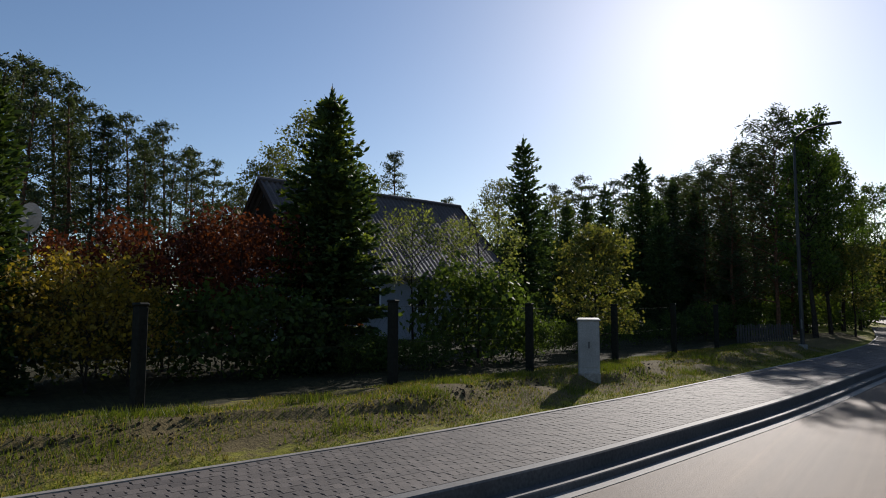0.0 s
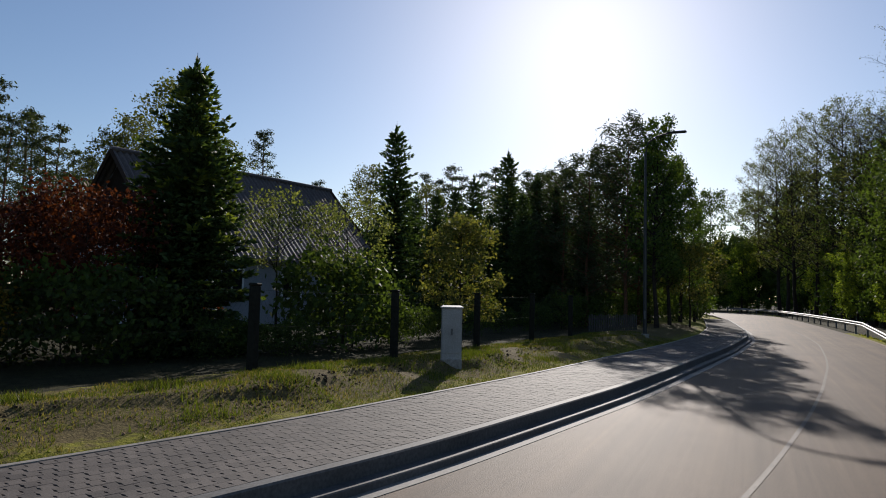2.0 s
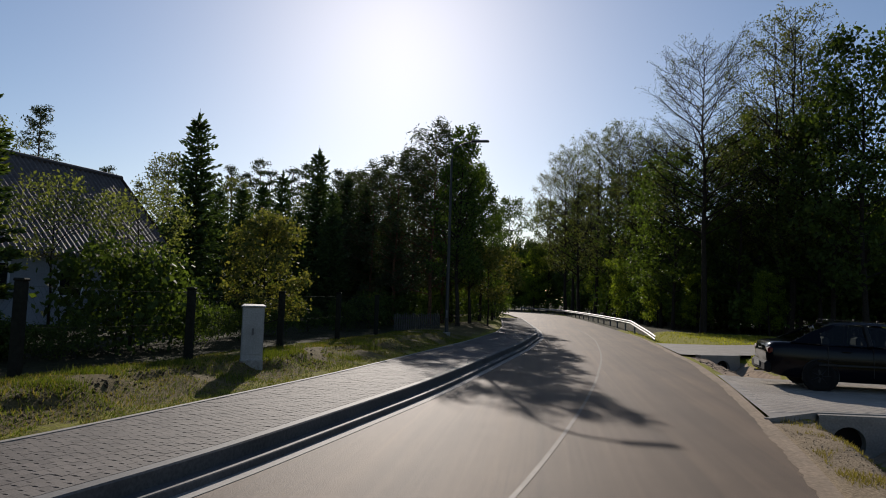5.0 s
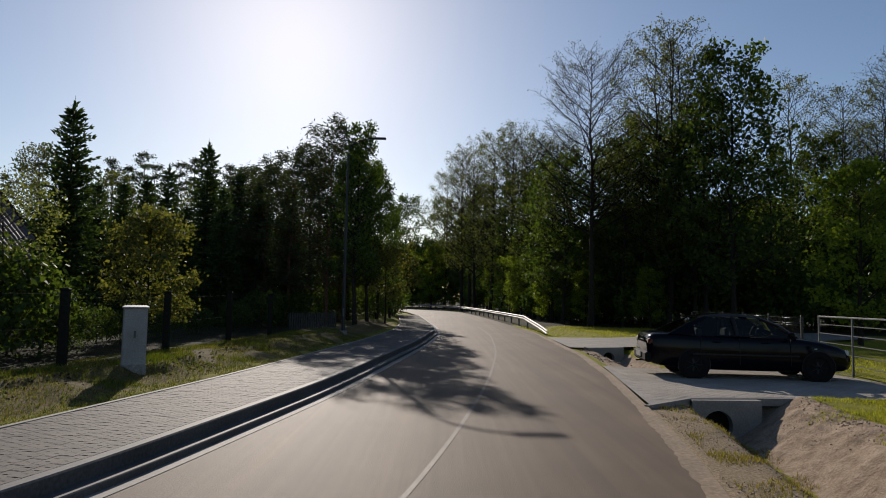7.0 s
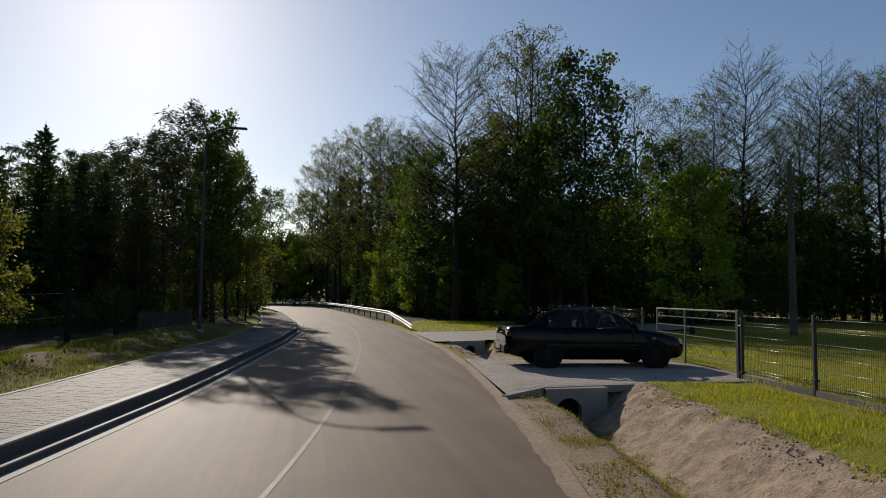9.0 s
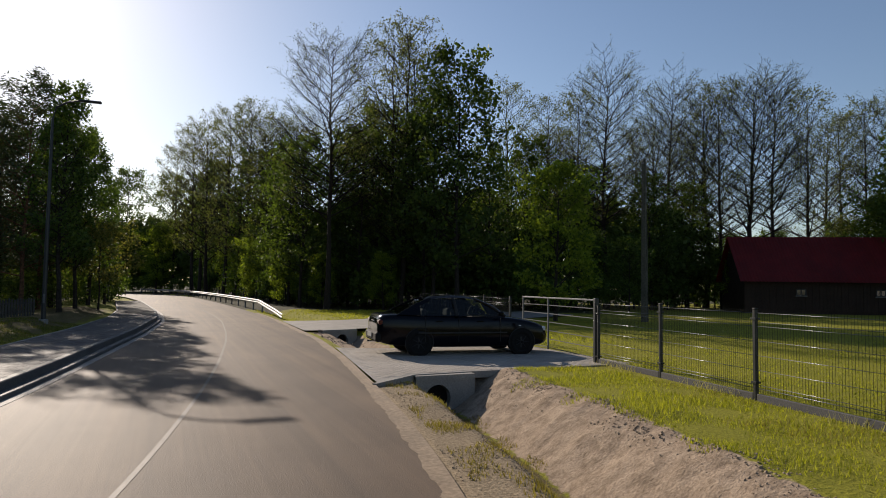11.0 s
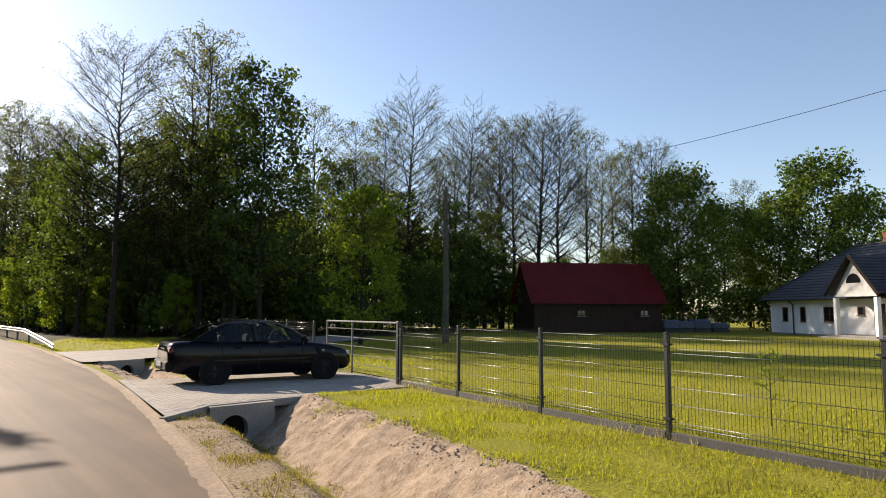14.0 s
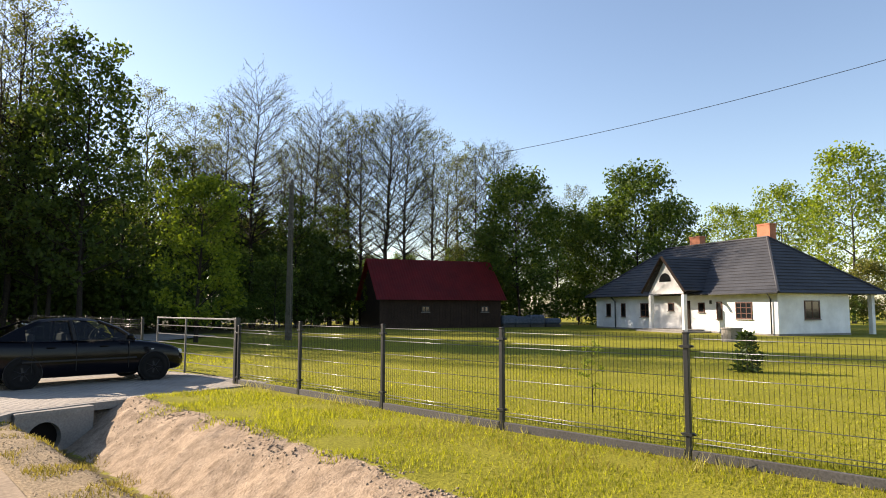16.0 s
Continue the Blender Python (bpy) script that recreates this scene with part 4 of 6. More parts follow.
def culvert(m, width, hole_x, label):
    """Concrete head wall with a pipe mouth that a dark plug closes; local x along the wall, y into the bank."""
    ob = thing("culvert_headwall", m, label, "culvert")
    bm = bmesh.new()
    a = ring_face(bm, hole_x, -0.42, 0.26, 0.0, 0, width, -0.95, 0.0)
    b = [bm.verts.new(v.co + Vector((0, 0.5, 0))) for v in a]
    for k in range(len(a)):
        bm.faces.new((a[k], a[(k + 1) % len(a)], b[(k + 1) % len(b)], b[k]))
    box(bm, 0, 0.012, -0.95, 0.10, 0.16, -0.004)
    box(bm, width - 0.10, 0.012, -0.95, width, 0.16, -0.004)
    box(bm, 0, -0.012, -0.07, width, 0.30, 0.015)
    part("headwall", bm, CONCRETE, ob)
    bm = bmesh.new()
    # near-black plug behind the opening stands for the pipe's inner shade
    tube(bm, [(hole_x, 0.14, -0.42), (hole_x, 0.45, -0.42)], (0.259, 0.259), 20)
    part("pipe", bm, PIPE_SHADE, ob, "dark plug for the shade inside the drain pipe")
    return ob


culvert(pose(4.33, 11.70, 0.0, 0, 0, 3), 1.22, 0.45, "grey concrete culvert head wall with a round pipe")
culvert(pose(5.3, 24.1, 0.02, 0, 0, 20), 1.5, 0.85, "grey concrete culvert head wall at the further driveway")

POSTS = [(7.22, -2.62), (7.47, -0.02), (7.73, 2.58), (7.98, 5.18), (8.34, 7.75), (8.71, 10.28), (8.98, 12.62)]
GATE_END = (9.62, 17.2)


def post_thing(x, y, h=1.39):
    ob = thing("fence_post", pose(x, y, float(ground_z(x, y)) - 0.02, 0, 0, -5), "dark grey square steel fence post with cap", "fence post", "posts of the mesh fence")
    part("post", boxes((-0.03, -0.03, -0.3, 0.03, 0.03, h), bevel=0.006), STEEL_DARK, ob)
    part("cap", boxes((-0.034, -0.034, h, 0.034, 0.034, h + 0.025), bevel=0.008), BLACK_PLASTIC, ob)
    for z in (0.28, 1.24):
        part("clamp", boxes((-0.045, -0.055, z, 0.045, 0.055, z + 0.03), (-0.012, 0.055, z + 0.005, 0.012, 0.085, z + 0.025), (-0.012, -0.085, z + 0.005, 0.012, -0.055, z + 0.025)), STEEL_DARK, ob)
    return ob


first_post = post_thing(*POSTS[0])
for x, y in POSTS[1:]:
    copy_thing(first_post, pose(x, y, float(ground_z(x, y)) - 0.02, 0, 0, -7))


def mesh_panel(a, b):
    """Welded wire panel with its plinth board between two posts."""
    a, b = Vector(a), Vector(b)
    d = b - a
    ln = d.length
    m = pose(a.x, a.y, 0, 0, 0, math.degrees(math.atan2(d.y, d.x)))
    ob = thing("mesh_fence", m, "dark welded wire mesh fence panel on a concrete board", "fence", "panels of the mesh fence")
    v, q = [], []
    def bar(x0, y0, z0, x1, y1, z1):
        k = len(v)
        v.extend([(x, y, z) for z in (z0, z1) for x, y in ((x0, y0), (x1, y0), (x1, y1), (x0, y1))])
        q.extend([(k, k + 1, k + 5, k + 4), (k + 1, k + 2, k + 6, k + 5), (k + 2, k + 3, k + 7, k + 6), (k + 3, k, k + 4, k + 7), (k + 4, k + 5, k + 6, k + 7), (k + 3, k + 2, k + 1, k)])
    n = int((ln - 0.1) / 0.05)
    for i in range(n + 1):
        x = 0.05 + i * (ln - 0.1) / n
        bar(x - 0.0017, -0.0017, 0.13, x + 0.0017, 0.0017, 1.37)
    tagged(link("upright_wire", mesh_of("upright_wire", v, q, WIRE_DULL), None, ob), kind="stuff")
    v, q = [], []
    for z in (0.19, 0.24, 0.46, 0.68, 0.90, 1.12, 1.18, 1.32):
        bar(0.04, 0.0030, z - 0.003, ln - 0.04, 0.0092, z + 0.003)
        bar(0.04, -0.0092, z - 0.003, ln - 0.04, -0.0030, z + 0.003)
    tagged(link("cross_wire", mesh_of("cross_wire", v, q, WIRE_SHINY), None, ob), kind="stuff")
    part("plinth", boxes((0.04, -0.025, -0.12, ln - 0.04, 0.025, 0.11), bevel=0.006), PLINTH, ob, "low dark concrete board")
    return ob


for a, b in zip(POSTS, POSTS[1:]):
    mesh_panel(a, b)


def field_gate(a, b):
    """Open-barred steel gate between two points."""
    a, b = Vector(a), Vector(b)
    d = b - a
    ln = d.length
    ob = thing("driveway_gate", pose(a.x, a.y, 0.02, 0, 0, math.degrees(math.atan2(d.y, d.x))), "galvanised steel driveway gate with horizontal bars", "gate")
    part("gate_post", boxes((0.06, -0.05, -0.2, 0.16, 0.05, 1.42), bevel=0.008), STEEL_DARK, ob, "dark steel gate post")
    for x in (0.2, ln * 0.6, ln - 0.06):
        part("upright", boxes((x - 0.02, -0.02, 0.04, x + 0.02, 0.02, 1.38), bevel=0.005), STEEL, ob)
    for z in (0.08, 0.3, 0.52, 0.74, 0.96, 1.18):
        part("bar", boxes((0.2, -0.008, z, ln - 0.06, 0.008, z + 0.016)), STEEL, ob)
    part("top_rail", boxes((0.17, -0.018, 1.362, ln - 0.03, 0.018, 1.398), bevel=0.005), STEEL, ob)
    return ob


field_gate(POSTS[-1], GATE_END)
far_posts = [(9.75, 18.2), (10.15, 20.8), (10.55, 23.4), (10.95, 26.0), (11.3, 28.6), (11.7, 31.2)]
for x, y in far_posts:
    copy_thing(first_post, pose(x, y, float(ground_z(x, y)) - 0.02, 0, 0, -8))
for a, b in zip(far_posts, far_posts[1:]):
    mesh_panel(a, b)


# ---- the parked car ----
def car(m):
    ob = thing("parked_car", m, "black saloon car parked on the driveway", "car")
    # along the car: x, top of body, half width, bottom
    st = [(0.0, 0.70, 0.62, 0.44), (0.015, 0.84, 0.67, 0.38), (0.06, 0.93, 0.72, 0.33), (0.14, 0.972, 0.77, 0.29), (0.28, 0.985, 0.81, 0.26), (0.5, 0.988, 0.835, 0.24), (1.0, 0.965, 0.85, 0.2), (1.6, 0.95, 0.855, 0.19), (2.3, 0.94, 0.855, 0.19), (2.9, 0.935, 0.85, 0.19), (3.25, 0.925, 0.84, 0.2), (3.5, 0.895, 0.83, 0.21), (3.8, 0.845, 0.812, 0.22), (4.05, 0.785, 0.78, 0.22), (4.2, 0.73, 0.735, 0.23), (4.31, 0.665, 0.67, 0.26), (4.375, 0.58, 0.60, 0.30), (4.395, 0.50, 0.54, 0.35)]
    bm = bmesh.new()
    rings = []
    for x, zt, w, zb in st:
        zm = zb + (zt - zb) * 0.55
        half = [(0.0, zt + 0.014), (w * 0.55, zt + 0.008), (w * 0.82, zt - 0.008), (w * 0.925, zt - 0.035), (w * 0.97, zt - 0.085), (w * 0.988, zt - 0.15), (w, zm), (w * 0.995, zm - (zm - zb) * 0.45), (w * 0.975, zb + 0.10), (w * 0.94, zb + 0.03), (w * 0.85, zb), (0.0, zb)]
        ring = [bm.verts.new((x, y, z)) for y, z in half] + [bm.verts.new((x, -y, z)) for y, z in half[-2:0:-1]]
        rings.append(ring)
    for r, s in zip(rings, rings[1:]):
        for k in range(len(r)):
            bm.faces.new((r[k], r[(k + 1) % len(r)], s[(k + 1) % len(s)], s[k]))
    bm.faces.new(rings[0][::-1])
    bm.faces.new(rings[-1])
    bmesh.ops.recalc_face_normals(bm, faces=bm.faces)
    body = part("body", bm, CAR_PAINT, ob, "", True)
    # roof panel with its pillars
    roof = [(1.18, 1.335, 0.51), (1.3, 1.377, 0.53), (1.45, 1.402, 0.55), (1.7, 1.42, 0.563), (1.95, 1.424, 0.566), (2.2, 1.412, 0.562), (2.38, 1.388, 0.555), (2.5, 1.355, 0.545)]
    bm = bmesh.new()
    rr = []
    for x, z, w in roof:
        rr.append([bm.verts.new((x, y, zz)) for y, zz in ((w, z - 0.05), (w * 0.92, z - 0.01), (w * 0.5, z + 0.012), (0, z + 0.016), (-w * 0.5, z + 0.012), (-w * 0.92, z - 0.01), (-w, z - 0.05))])
    for r, s in zip(rr, rr[1:]):
        for k in range(6):
            bm.faces.new((r[k], s[k], s[k + 1], r[k + 1]))
    bmesh.ops.solidify(bm, geom=bm.faces[:], thickness=0.03)
    part("roof", bm, CAR_PAINT, ob, "", True)
    for s in (1, -1):
        bm = bmesh.new()
        tube(bm, [(3.18, 0.78 * s, 0.93), (2.85, 0.66 * s, 1.17), (2.45, 0.545 * s, 1.345)], (0.045, 0.04, 0.035), 5)
        part("front_pillar", bm, CAR_PAINT, ob)
        bm = bmesh.new()
        tube(bm, [(1.92, 0.80 * s, 0.94), (1.90, 0.70 * s, 1.17), (1.88, 0.565 * s, 1.37)], (0.05, 0.045, 0.04), 5)
        part("door_pillar", bm, BLACK_PLASTIC, ob)
        bm = bmesh.new()
        side = [(0.44, 0.975), (1.02, 0.955), (1.02, 1.17), (1.34, 1.335), (1.30, 1.385), (0.86, 1.20)]
        near = [bm.verts.new((x, s * (0.808 - (z - 0.93) * 0.6), z)) for x, z in side]
        back = [bm.verts.new((x, s * (0.74 - (z - 0.93) * 0.6), z)) for x, z in side]
        bm.faces.new(near)
        bm.faces.new(back[::-1])
        for k in range(6):
            bm.faces.new((near[k], near[(k + 1) % 6], back[(k + 1) % 6], back[k]))
        bmesh.ops.recalc_face_normals(bm, faces=bm.faces)
        part("rear_pillar", bm, CAR_PAINT, ob)
        bm = bmesh.new()
        for qd in (((1.0, 0.94), (1.90, 0.935), (1.86, 1.335), (1.33, 1.335), (1.0, 1.18)), ((1.97, 0.935), (3.08, 0.93), (2.8, 1.14), (2.44, 1.335), (1.93, 1.335))):
            bm.faces.new([bm.verts.new((x, s * (0.80 - (z - 0.93) * 0.6), z)) for x, z in qd])
        part("side_window", bm, GLASS_CAR, ob, "tinted side window").visible_shadow = False
        bm = bmesh.new()
        box(bm, 2.92, s * 0.86, 0.95, 3.06, s * 1.02, 1.06, bevel=0.03)
        part("mirror", bm, CAR_PAINT, ob)
        for x in (1.38, 2.42):
            part("door_handle", boxes((x, s * 0.845, 0.80, x + 0.17, s * 0.875, 0.83), bevel=0.008), CAR_PAINT, ob)
        for x in (1.12, 1.95, 3.02):
            part("door_gap", boxes((x, s * 0.842, 0.32, x + 0.008, s * 0.859, 0.90)), BLACK_PLASTIC, ob)
        part("side_strip", boxes((0.95, s * 0.846, 0.52, 3.2, s * 0.872, 0.56), bevel=0.006), BLACK_PLASTIC, ob)
        part("tail_lamp", boxes((0.012, s * 0.46, 0.72, 0.15, s * 0.738, 0.86), bevel=0.035), LAMP_RED, ob, "red tail lamp")
        part("headlamp", boxes((4.12, s * 0.40, 0.56, 4.32, s * 0.69, 0.68), bevel=0.03), LAMP_CLEAR, ob, "clear headlamp")
        part("indicator", boxes((3.52, s * 0.822, 0.70, 3.58, s * 0.838, 0.72)), LAMP_CLEAR, ob)
        for x in (0.98, 3.60):
            bm = bmesh.new()
            n = 24
            prof = [(0.20, 0.0), (0.29, 0.0), (0.308, 0.03), (0.308, 0.16), (0.29, 0.19), (0.20, 0.19)]
            rs = [[bm.verts.new((math.cos(2 * math.pi * k / n) * r, s * y, math.sin(2 * math.pi * k / n) * r)) for r, y in prof] for k in range(n)]
            for k in range(n):
                for j in range(len(prof)):
                    j2 = (j + 1) % len(prof)
                    bm.faces.new((rs[k][j], rs[k][j2], rs[(k + 1) % n][j2], rs[(k + 1) % n][j]))
            bmesh.ops.recalc_face_normals(bm, faces=bm.faces)
            wheel = part("wheel", bm, TYRE, ob, "black tyre", True)
            wheel.location = (x, s * 0.662, 0.305)
            bm = bmesh.new()
            for k in range(7):
                a = 2 * math.pi * k / 7
                tube(bm, [(0.03 * math.cos(a), s * 0.17, 0.03 * math.sin(a)), (0.2 * math.cos(a), s * 0.165, 0.2 * math.sin(a))], (0.03, 0.024), 4)
            tube(bm, [(0, s * 0.12, 0), (0, s * 0.185, 0)], (0.06, 0.05), 10)
            tube(bm, [(0, s * 0.05, 0), (0, s * 0.10, 0)], (0.2, 0.2), 16)
            part("rim", bm, RIM_SHADED, wheel, "alloy rim darkened for shade")
            # arch lip
            bm = bmesh.new()
            tube(bm, [(x + 0.35 * math.cos(a), s * 0.845, 0.305 + 0.35 * math.sin(a)) for a in np.linspace(-0.25, math.pi + 0.25, 12)], [0.011] * 12, 4)
            part("arch_lip", bm, BLACK_PLASTIC, ob)
            # solid dark disc in place of the shaded wheel well; the body has no opening
            part("arch_shade_disc", tube(bmesh.new(), [(x, s * 0.70, 0.315), (x, s * 0.8475, 0.315)], (0.345, 0.345), 20), TYRE, ob)
    bm = bmesh.new()
    bm.faces.new([bm.verts.new(p) for p in ((0.46, 0.70, 0.985), (0.46, -0.70, 0.985), (1.27, -0.50, 1.365), (1.27, 0.50, 1.365))])
    part("rear_window", bm, GLASS_REAR, ob, "sloping rear window").visible_shadow = False
    bm = bmesh.new()
    bm.faces.new([bm.verts.new(p) for p in ((3.2, -0.72, 0.94), (3.2, 0.72, 0.94), (2.46, 0.52, 1.36), (2.46, -0.52, 1.36))])
    part("windscreen", bm, GLASS_CAR, ob, "front windscreen").visible_shadow = False
    part("rear_bumper", boxes((-0.05, -0.72, 0.32, 0.12, 0.72, 0.56), bevel=0.05), TYRE, ob)
    part("number_plate", boxes((-0.075, -0.26, 0.42, -0.058, 0.26, 0.53)), PLATE, ob, "white plate with plain dark bars")
    part("exhaust", tube(bmesh.new(), [(-0.05, 0.45, 0.26), (0.25, 0.45, 0.27)], (0.03, 0.03), 8), CHROME, ob)
    part("boot_strip", boxes((-0.004, -0.20, 0.805, 0.04, 0.20, 0.815), bevel=0.003), CHROME, ob, "bright chrome boot strip")
    for x, y in ((2.0, 0.36), (2.0, -0.36), (1.15, 0.36), (1.15, -0.36)):
        bm = boxes((x - 0.06, y - 0.24, 0.6, x + 0.08, y + 0.24, 1.10), bevel=0.04)
        box(bm, x - 0.05, y - 0.12, 1.12, x + 0.04, y + 0.12, 1.28, bevel=0.03)
        part("seat", bm, SEAT_CLOTH, ob)
    bm = bmesh.new()
    tube(bm, [(2.66 + 0.06 * math.sin(a), 0.36 + 0.18 * math.cos(a), 1.0 + 0.17 * math.sin(a)) for a in np.linspace(0, 2 * math.pi, 15)], [0.014] * 15, 5)
    part("steering_wheel", bm, BLACK_PLASTIC, ob)
    return ob


car(pose(4.76, 16.0, 0.012, 0, 0, -6.0))


# ---- white house ----
def hip_tiles(bm, a, b, c, d, rows):
    """A roof slope a-b at the eave, d-c above it, as stepped courses of tiles."""
    a, b, c, d = (Vector(p) for p in (a, b, c, d))
    n = (b - a).cross(d - a).normalized()
    if n.z < 0:
        n = -n
    for i in range(rows):
        t0, t1 = i / rows, (i + 1) / rows
        l0, r0, l1, r1 = a.lerp(d, t0), b.lerp(c, t0), a.lerp(d, t1), b.lerp(c, t1)
        v = [bm.verts.new(p) for p in (l0 + n * 0.05, r0 + n * 0.05, r1 + n * 0.01, l1 + n * 0.01)]
        bm.faces.new(v)
        w = [bm.verts.new(p) for p in (l0, r0)]
        bm.faces.new((w[0], w[1], v[1], v[0]))
    return bm


def window(ob, x, z0, z1, w, y, bars=(0, 0), out=1, frame=None, flip=False, name="window"):
    """A recessed window with frame, pane and sill on a wall facing out along y (or x when flip)."""
    def pl(x0, y0, za, x1, y1, zb):
        return (y0, x0, za, y1, x1, zb) if flip else (x0, y0, za, x1, y1, zb)
    h = w / 2
    e = 0.07
    bm = bmesh.new()
    rings = []
    for k, yy in ((0.0, y), (0.0, y + 0.05 * out), (e, y + 0.05 * out), (e, y)):
        rings.append([bm.verts.new(pl(a, yy, b, 0, 0, 0)[:3]) for a, b in ((x - h + k, z0 + k), (x + h - k, z0 + k), (x + h - k, z1 - k), (x - h + k, z1 - k))])
    for r, s in zip(rings, rings[1:] + rings[:1]):
        for k in range(4):
            bm.faces.new((r[k], r[(k + 1) % 4], s[(k + 1) % 4], s[k]))
    bmesh.ops.recalc_face_normals(bm, faces=bm.faces)
    win = part(name, bm, frame or WOOD_FRAME, ob, "brown wooden window frame")
    for k in range(bars[0]):
        xx = x - h + w * (k + 1) / (bars[0] + 1)
        part("glazing_bar", boxes(pl(xx - 0.03, y, z0 + e, xx + 0.03, y + 0.045 * out, z1 - e)), frame or WOOD_FRAME, win)
    for k in range(bars[1]):
        zz = z0 + (z1 - z0) * (k + 1) / (bars[1] + 1)
        part("glazing_bar", boxes(pl(x - h + e, y, zz - 0.02, x + h - e, y + 0.04 * out, zz + 0.02)), frame or WOOD_FRAME, win)
    part("pane", boxes(pl(x - h + e, y + 0.008 * out, z0 + e, x + h - e, y + 0.022 * out, z1 - e)), GLASS_WINDOW, win)
    part("sill", boxes(pl(x - h - 0.05, y, z0 - 0.05, x + h + 0.05, y + 0.12 * out, z0)), CONCRETE_OLD, win)
    return win


def white_house():
    m = Matrix(((0.5, -0.866, 0, 45.35), (0.866, 0.5, 0, 9.12), (0, 0, 1, 0.0), (0, 0, 0, 1)))
    ob = thing("white_house", m, "white rendered bungalow with dark hipped tile roof and gabled porch", "house")
    L, D, H = 19.0, 6.3, 2.75
    part("wall", boxes((0, -D, -0.1, L, 0, H)), RENDER_WHITE, ob)
    part("plinth", boxes((-0.02, -D - 0.02, -0.1, L + 0.02, 0.02, 0.12)), CONCRETE_OLD, ob, "dark base course")
    o, y0, y1, zr = 0.65, 0.65, -9.2, 6.7
    mid = (y0 + y1) / 2
    A, B, C2, D2 = (-o, y0, H - 0.12), (L + o, y0, H - 0.12), (L + o, y1, H - 0.12), (-o, y1, H - 0.12)
    R1, R2 = (4.4, mid, zr), (L - 4.4, mid, zr)
    bm = bmesh.new()
    hip_tiles(bm, A, B, R2, R1, 18)
    hip_tiles(bm, D2, A, R1, R1, 18)
    hip_tiles(bm, B, C2, R2, R2, 18)
    hip_tiles(bm, C2, D2, R1, R2, 18)
    bm.faces.new([bm.verts.new(p) for p in (A, B, C2, D2)])
    roof = tagged(part("roof", bm, ROOF_DARK, ob), "dark grey tiled hip roof", kind="stuff")
    for p, q in ((A, R1), (D2, R1), (B, R2), (C2, R2), (R1, R2)):
        bm = bmesh.new()
        up = Vector((0, 0, 0.05))
        tube(bm, [Vector(p) + up, Vector(q) + up], (0.09, 0.09), 6)
        part("ridge_cap", bm, ROOF_DARK, roof)
    for x, y, zt in ((4.9, mid - 0.5, 7.75), (11.7, mid - 0.5, 7.5)):
        part("chimney", boxes((x - 0.55, y - 0.3, 5.2, x + 0.55, y + 0.3, zt - 0.1), (x - 0.59, y - 0.34, zt - 0.1, x + 0.59, y + 0.34, zt)), BRICK_RED, roof, "orange brick chimney")
    part("gutter", boxes((-o, y0, H - 0.16, L + o, y0 + 0.12, H - 0.06), bevel=0.02), STEEL_DARK, ob)
    for x in (0.45, 16.2):
        bm = bmesh.new()
        tube(bm, [(x - 0.3, y0 + 0.05, H - 0.15), (x, 0.10, H - 0.5), (x, 0.10, 0.1)], (0.05, 0.05, 0.05), 6)
        part("downpipe", bm, STEEL_DARK, ob)
    # porch
    c, hw, yp = 8.1, 1.85, 1.7
    bm = bmesh.new()
    for s in (1, -1):
        hip_tiles(bm, (c + s * (hw + 0.35), yp + 0.35, 2.9), (c + s * (hw + 0.35), -2.6, 2.9), (c, -2.6, 5.42), (c, yp + 0.35, 5.42), 12)
    tagged(part("porch_roof", bm, ROOF_DARK, ob), "dark tiled porch gable roof", kind="stuff")
    bm = bmesh.new()
    vs = [bm.verts.new(p) for p in ((c - hw, yp, 2.72), (c + hw, yp, 2.72), (c, yp, 5.2))]
    bm.faces.new(vs)
    bmesh.ops.solidify(bm, geom=bm.faces[:], thickness=0.15)
    part("porch_gable", bm, RENDER_WHITE, ob)
    bm = bmesh.new()
    for s in (1, -1):
        tube(bm, [(c + s * (hw + 0.4), yp + 0.3, 2.82), (c, yp + 0.3, 5.38)], (0.11, 0.11), 4)
    part("barge_board", bm, WOOD_DARK, ob, "dark wooden barge boards")
    bm = bmesh.new()
    arc = [(c + 0.62 * math.cos(a), 0.62 * math.sin(a)) for a in np.linspace(0, math.pi, 12)]
    bm.faces.new([bm.verts.new((x, yp + 0.02, 3.6 + z)) for x, z in arc])
    bmesh.ops.solidify(bm, geom=bm.faces[:], thickness=0.03)
    part("arched_window", bm, GLASS_WINDOW, ob, "half-round gable window")
    for x in (6.3, 9.75):
        part("column", boxes((x - 0.14, yp - 0.2, 0.0, x + 0.14, yp + 0.08, 2.65), bevel=0.02), RENDER_WHITE, ob)
    part("porch_step", boxes((5.6, 0.02, -0.1, 10.8, 2.3, 0.10), (6.2, 0.02, 0.1, 10.4, 1.9, 0.22), bevel=0.01), CONCRETE_OLD, ob, "low concrete porch steps")
    d = part("door", boxes((7.5, 0.0, 0.2, 8.4, 0.06, 2.25), bevel=0.01), WOOD_DARK, ob, "dark entrance door")
    part("door_handle", boxes((7.6, 0.06, 1.2, 7.65, 0.11, 1.32)), CHROME, d)
    for x, z0, z1, w, bars in ((2.65, 1.0, 2.1, 1.35, (2, 2)), (4.75, 0.95, 2.15, 0.5, (0, 0)), (6.4, 1.4, 2.1, 0.6, (0, 0)), (9.5, 1.5, 2.1, 0.6, (0, 0)), (12.4, 1.0, 2.1, 1.2, (1, 1)), (15.2, 1.0, 2.1, 0.55, (0, 0)), (17.2, 1.0, 2.1, 0.6, (0, 0))):
        window(ob, x, z0, z1, w, 0.0, bars)
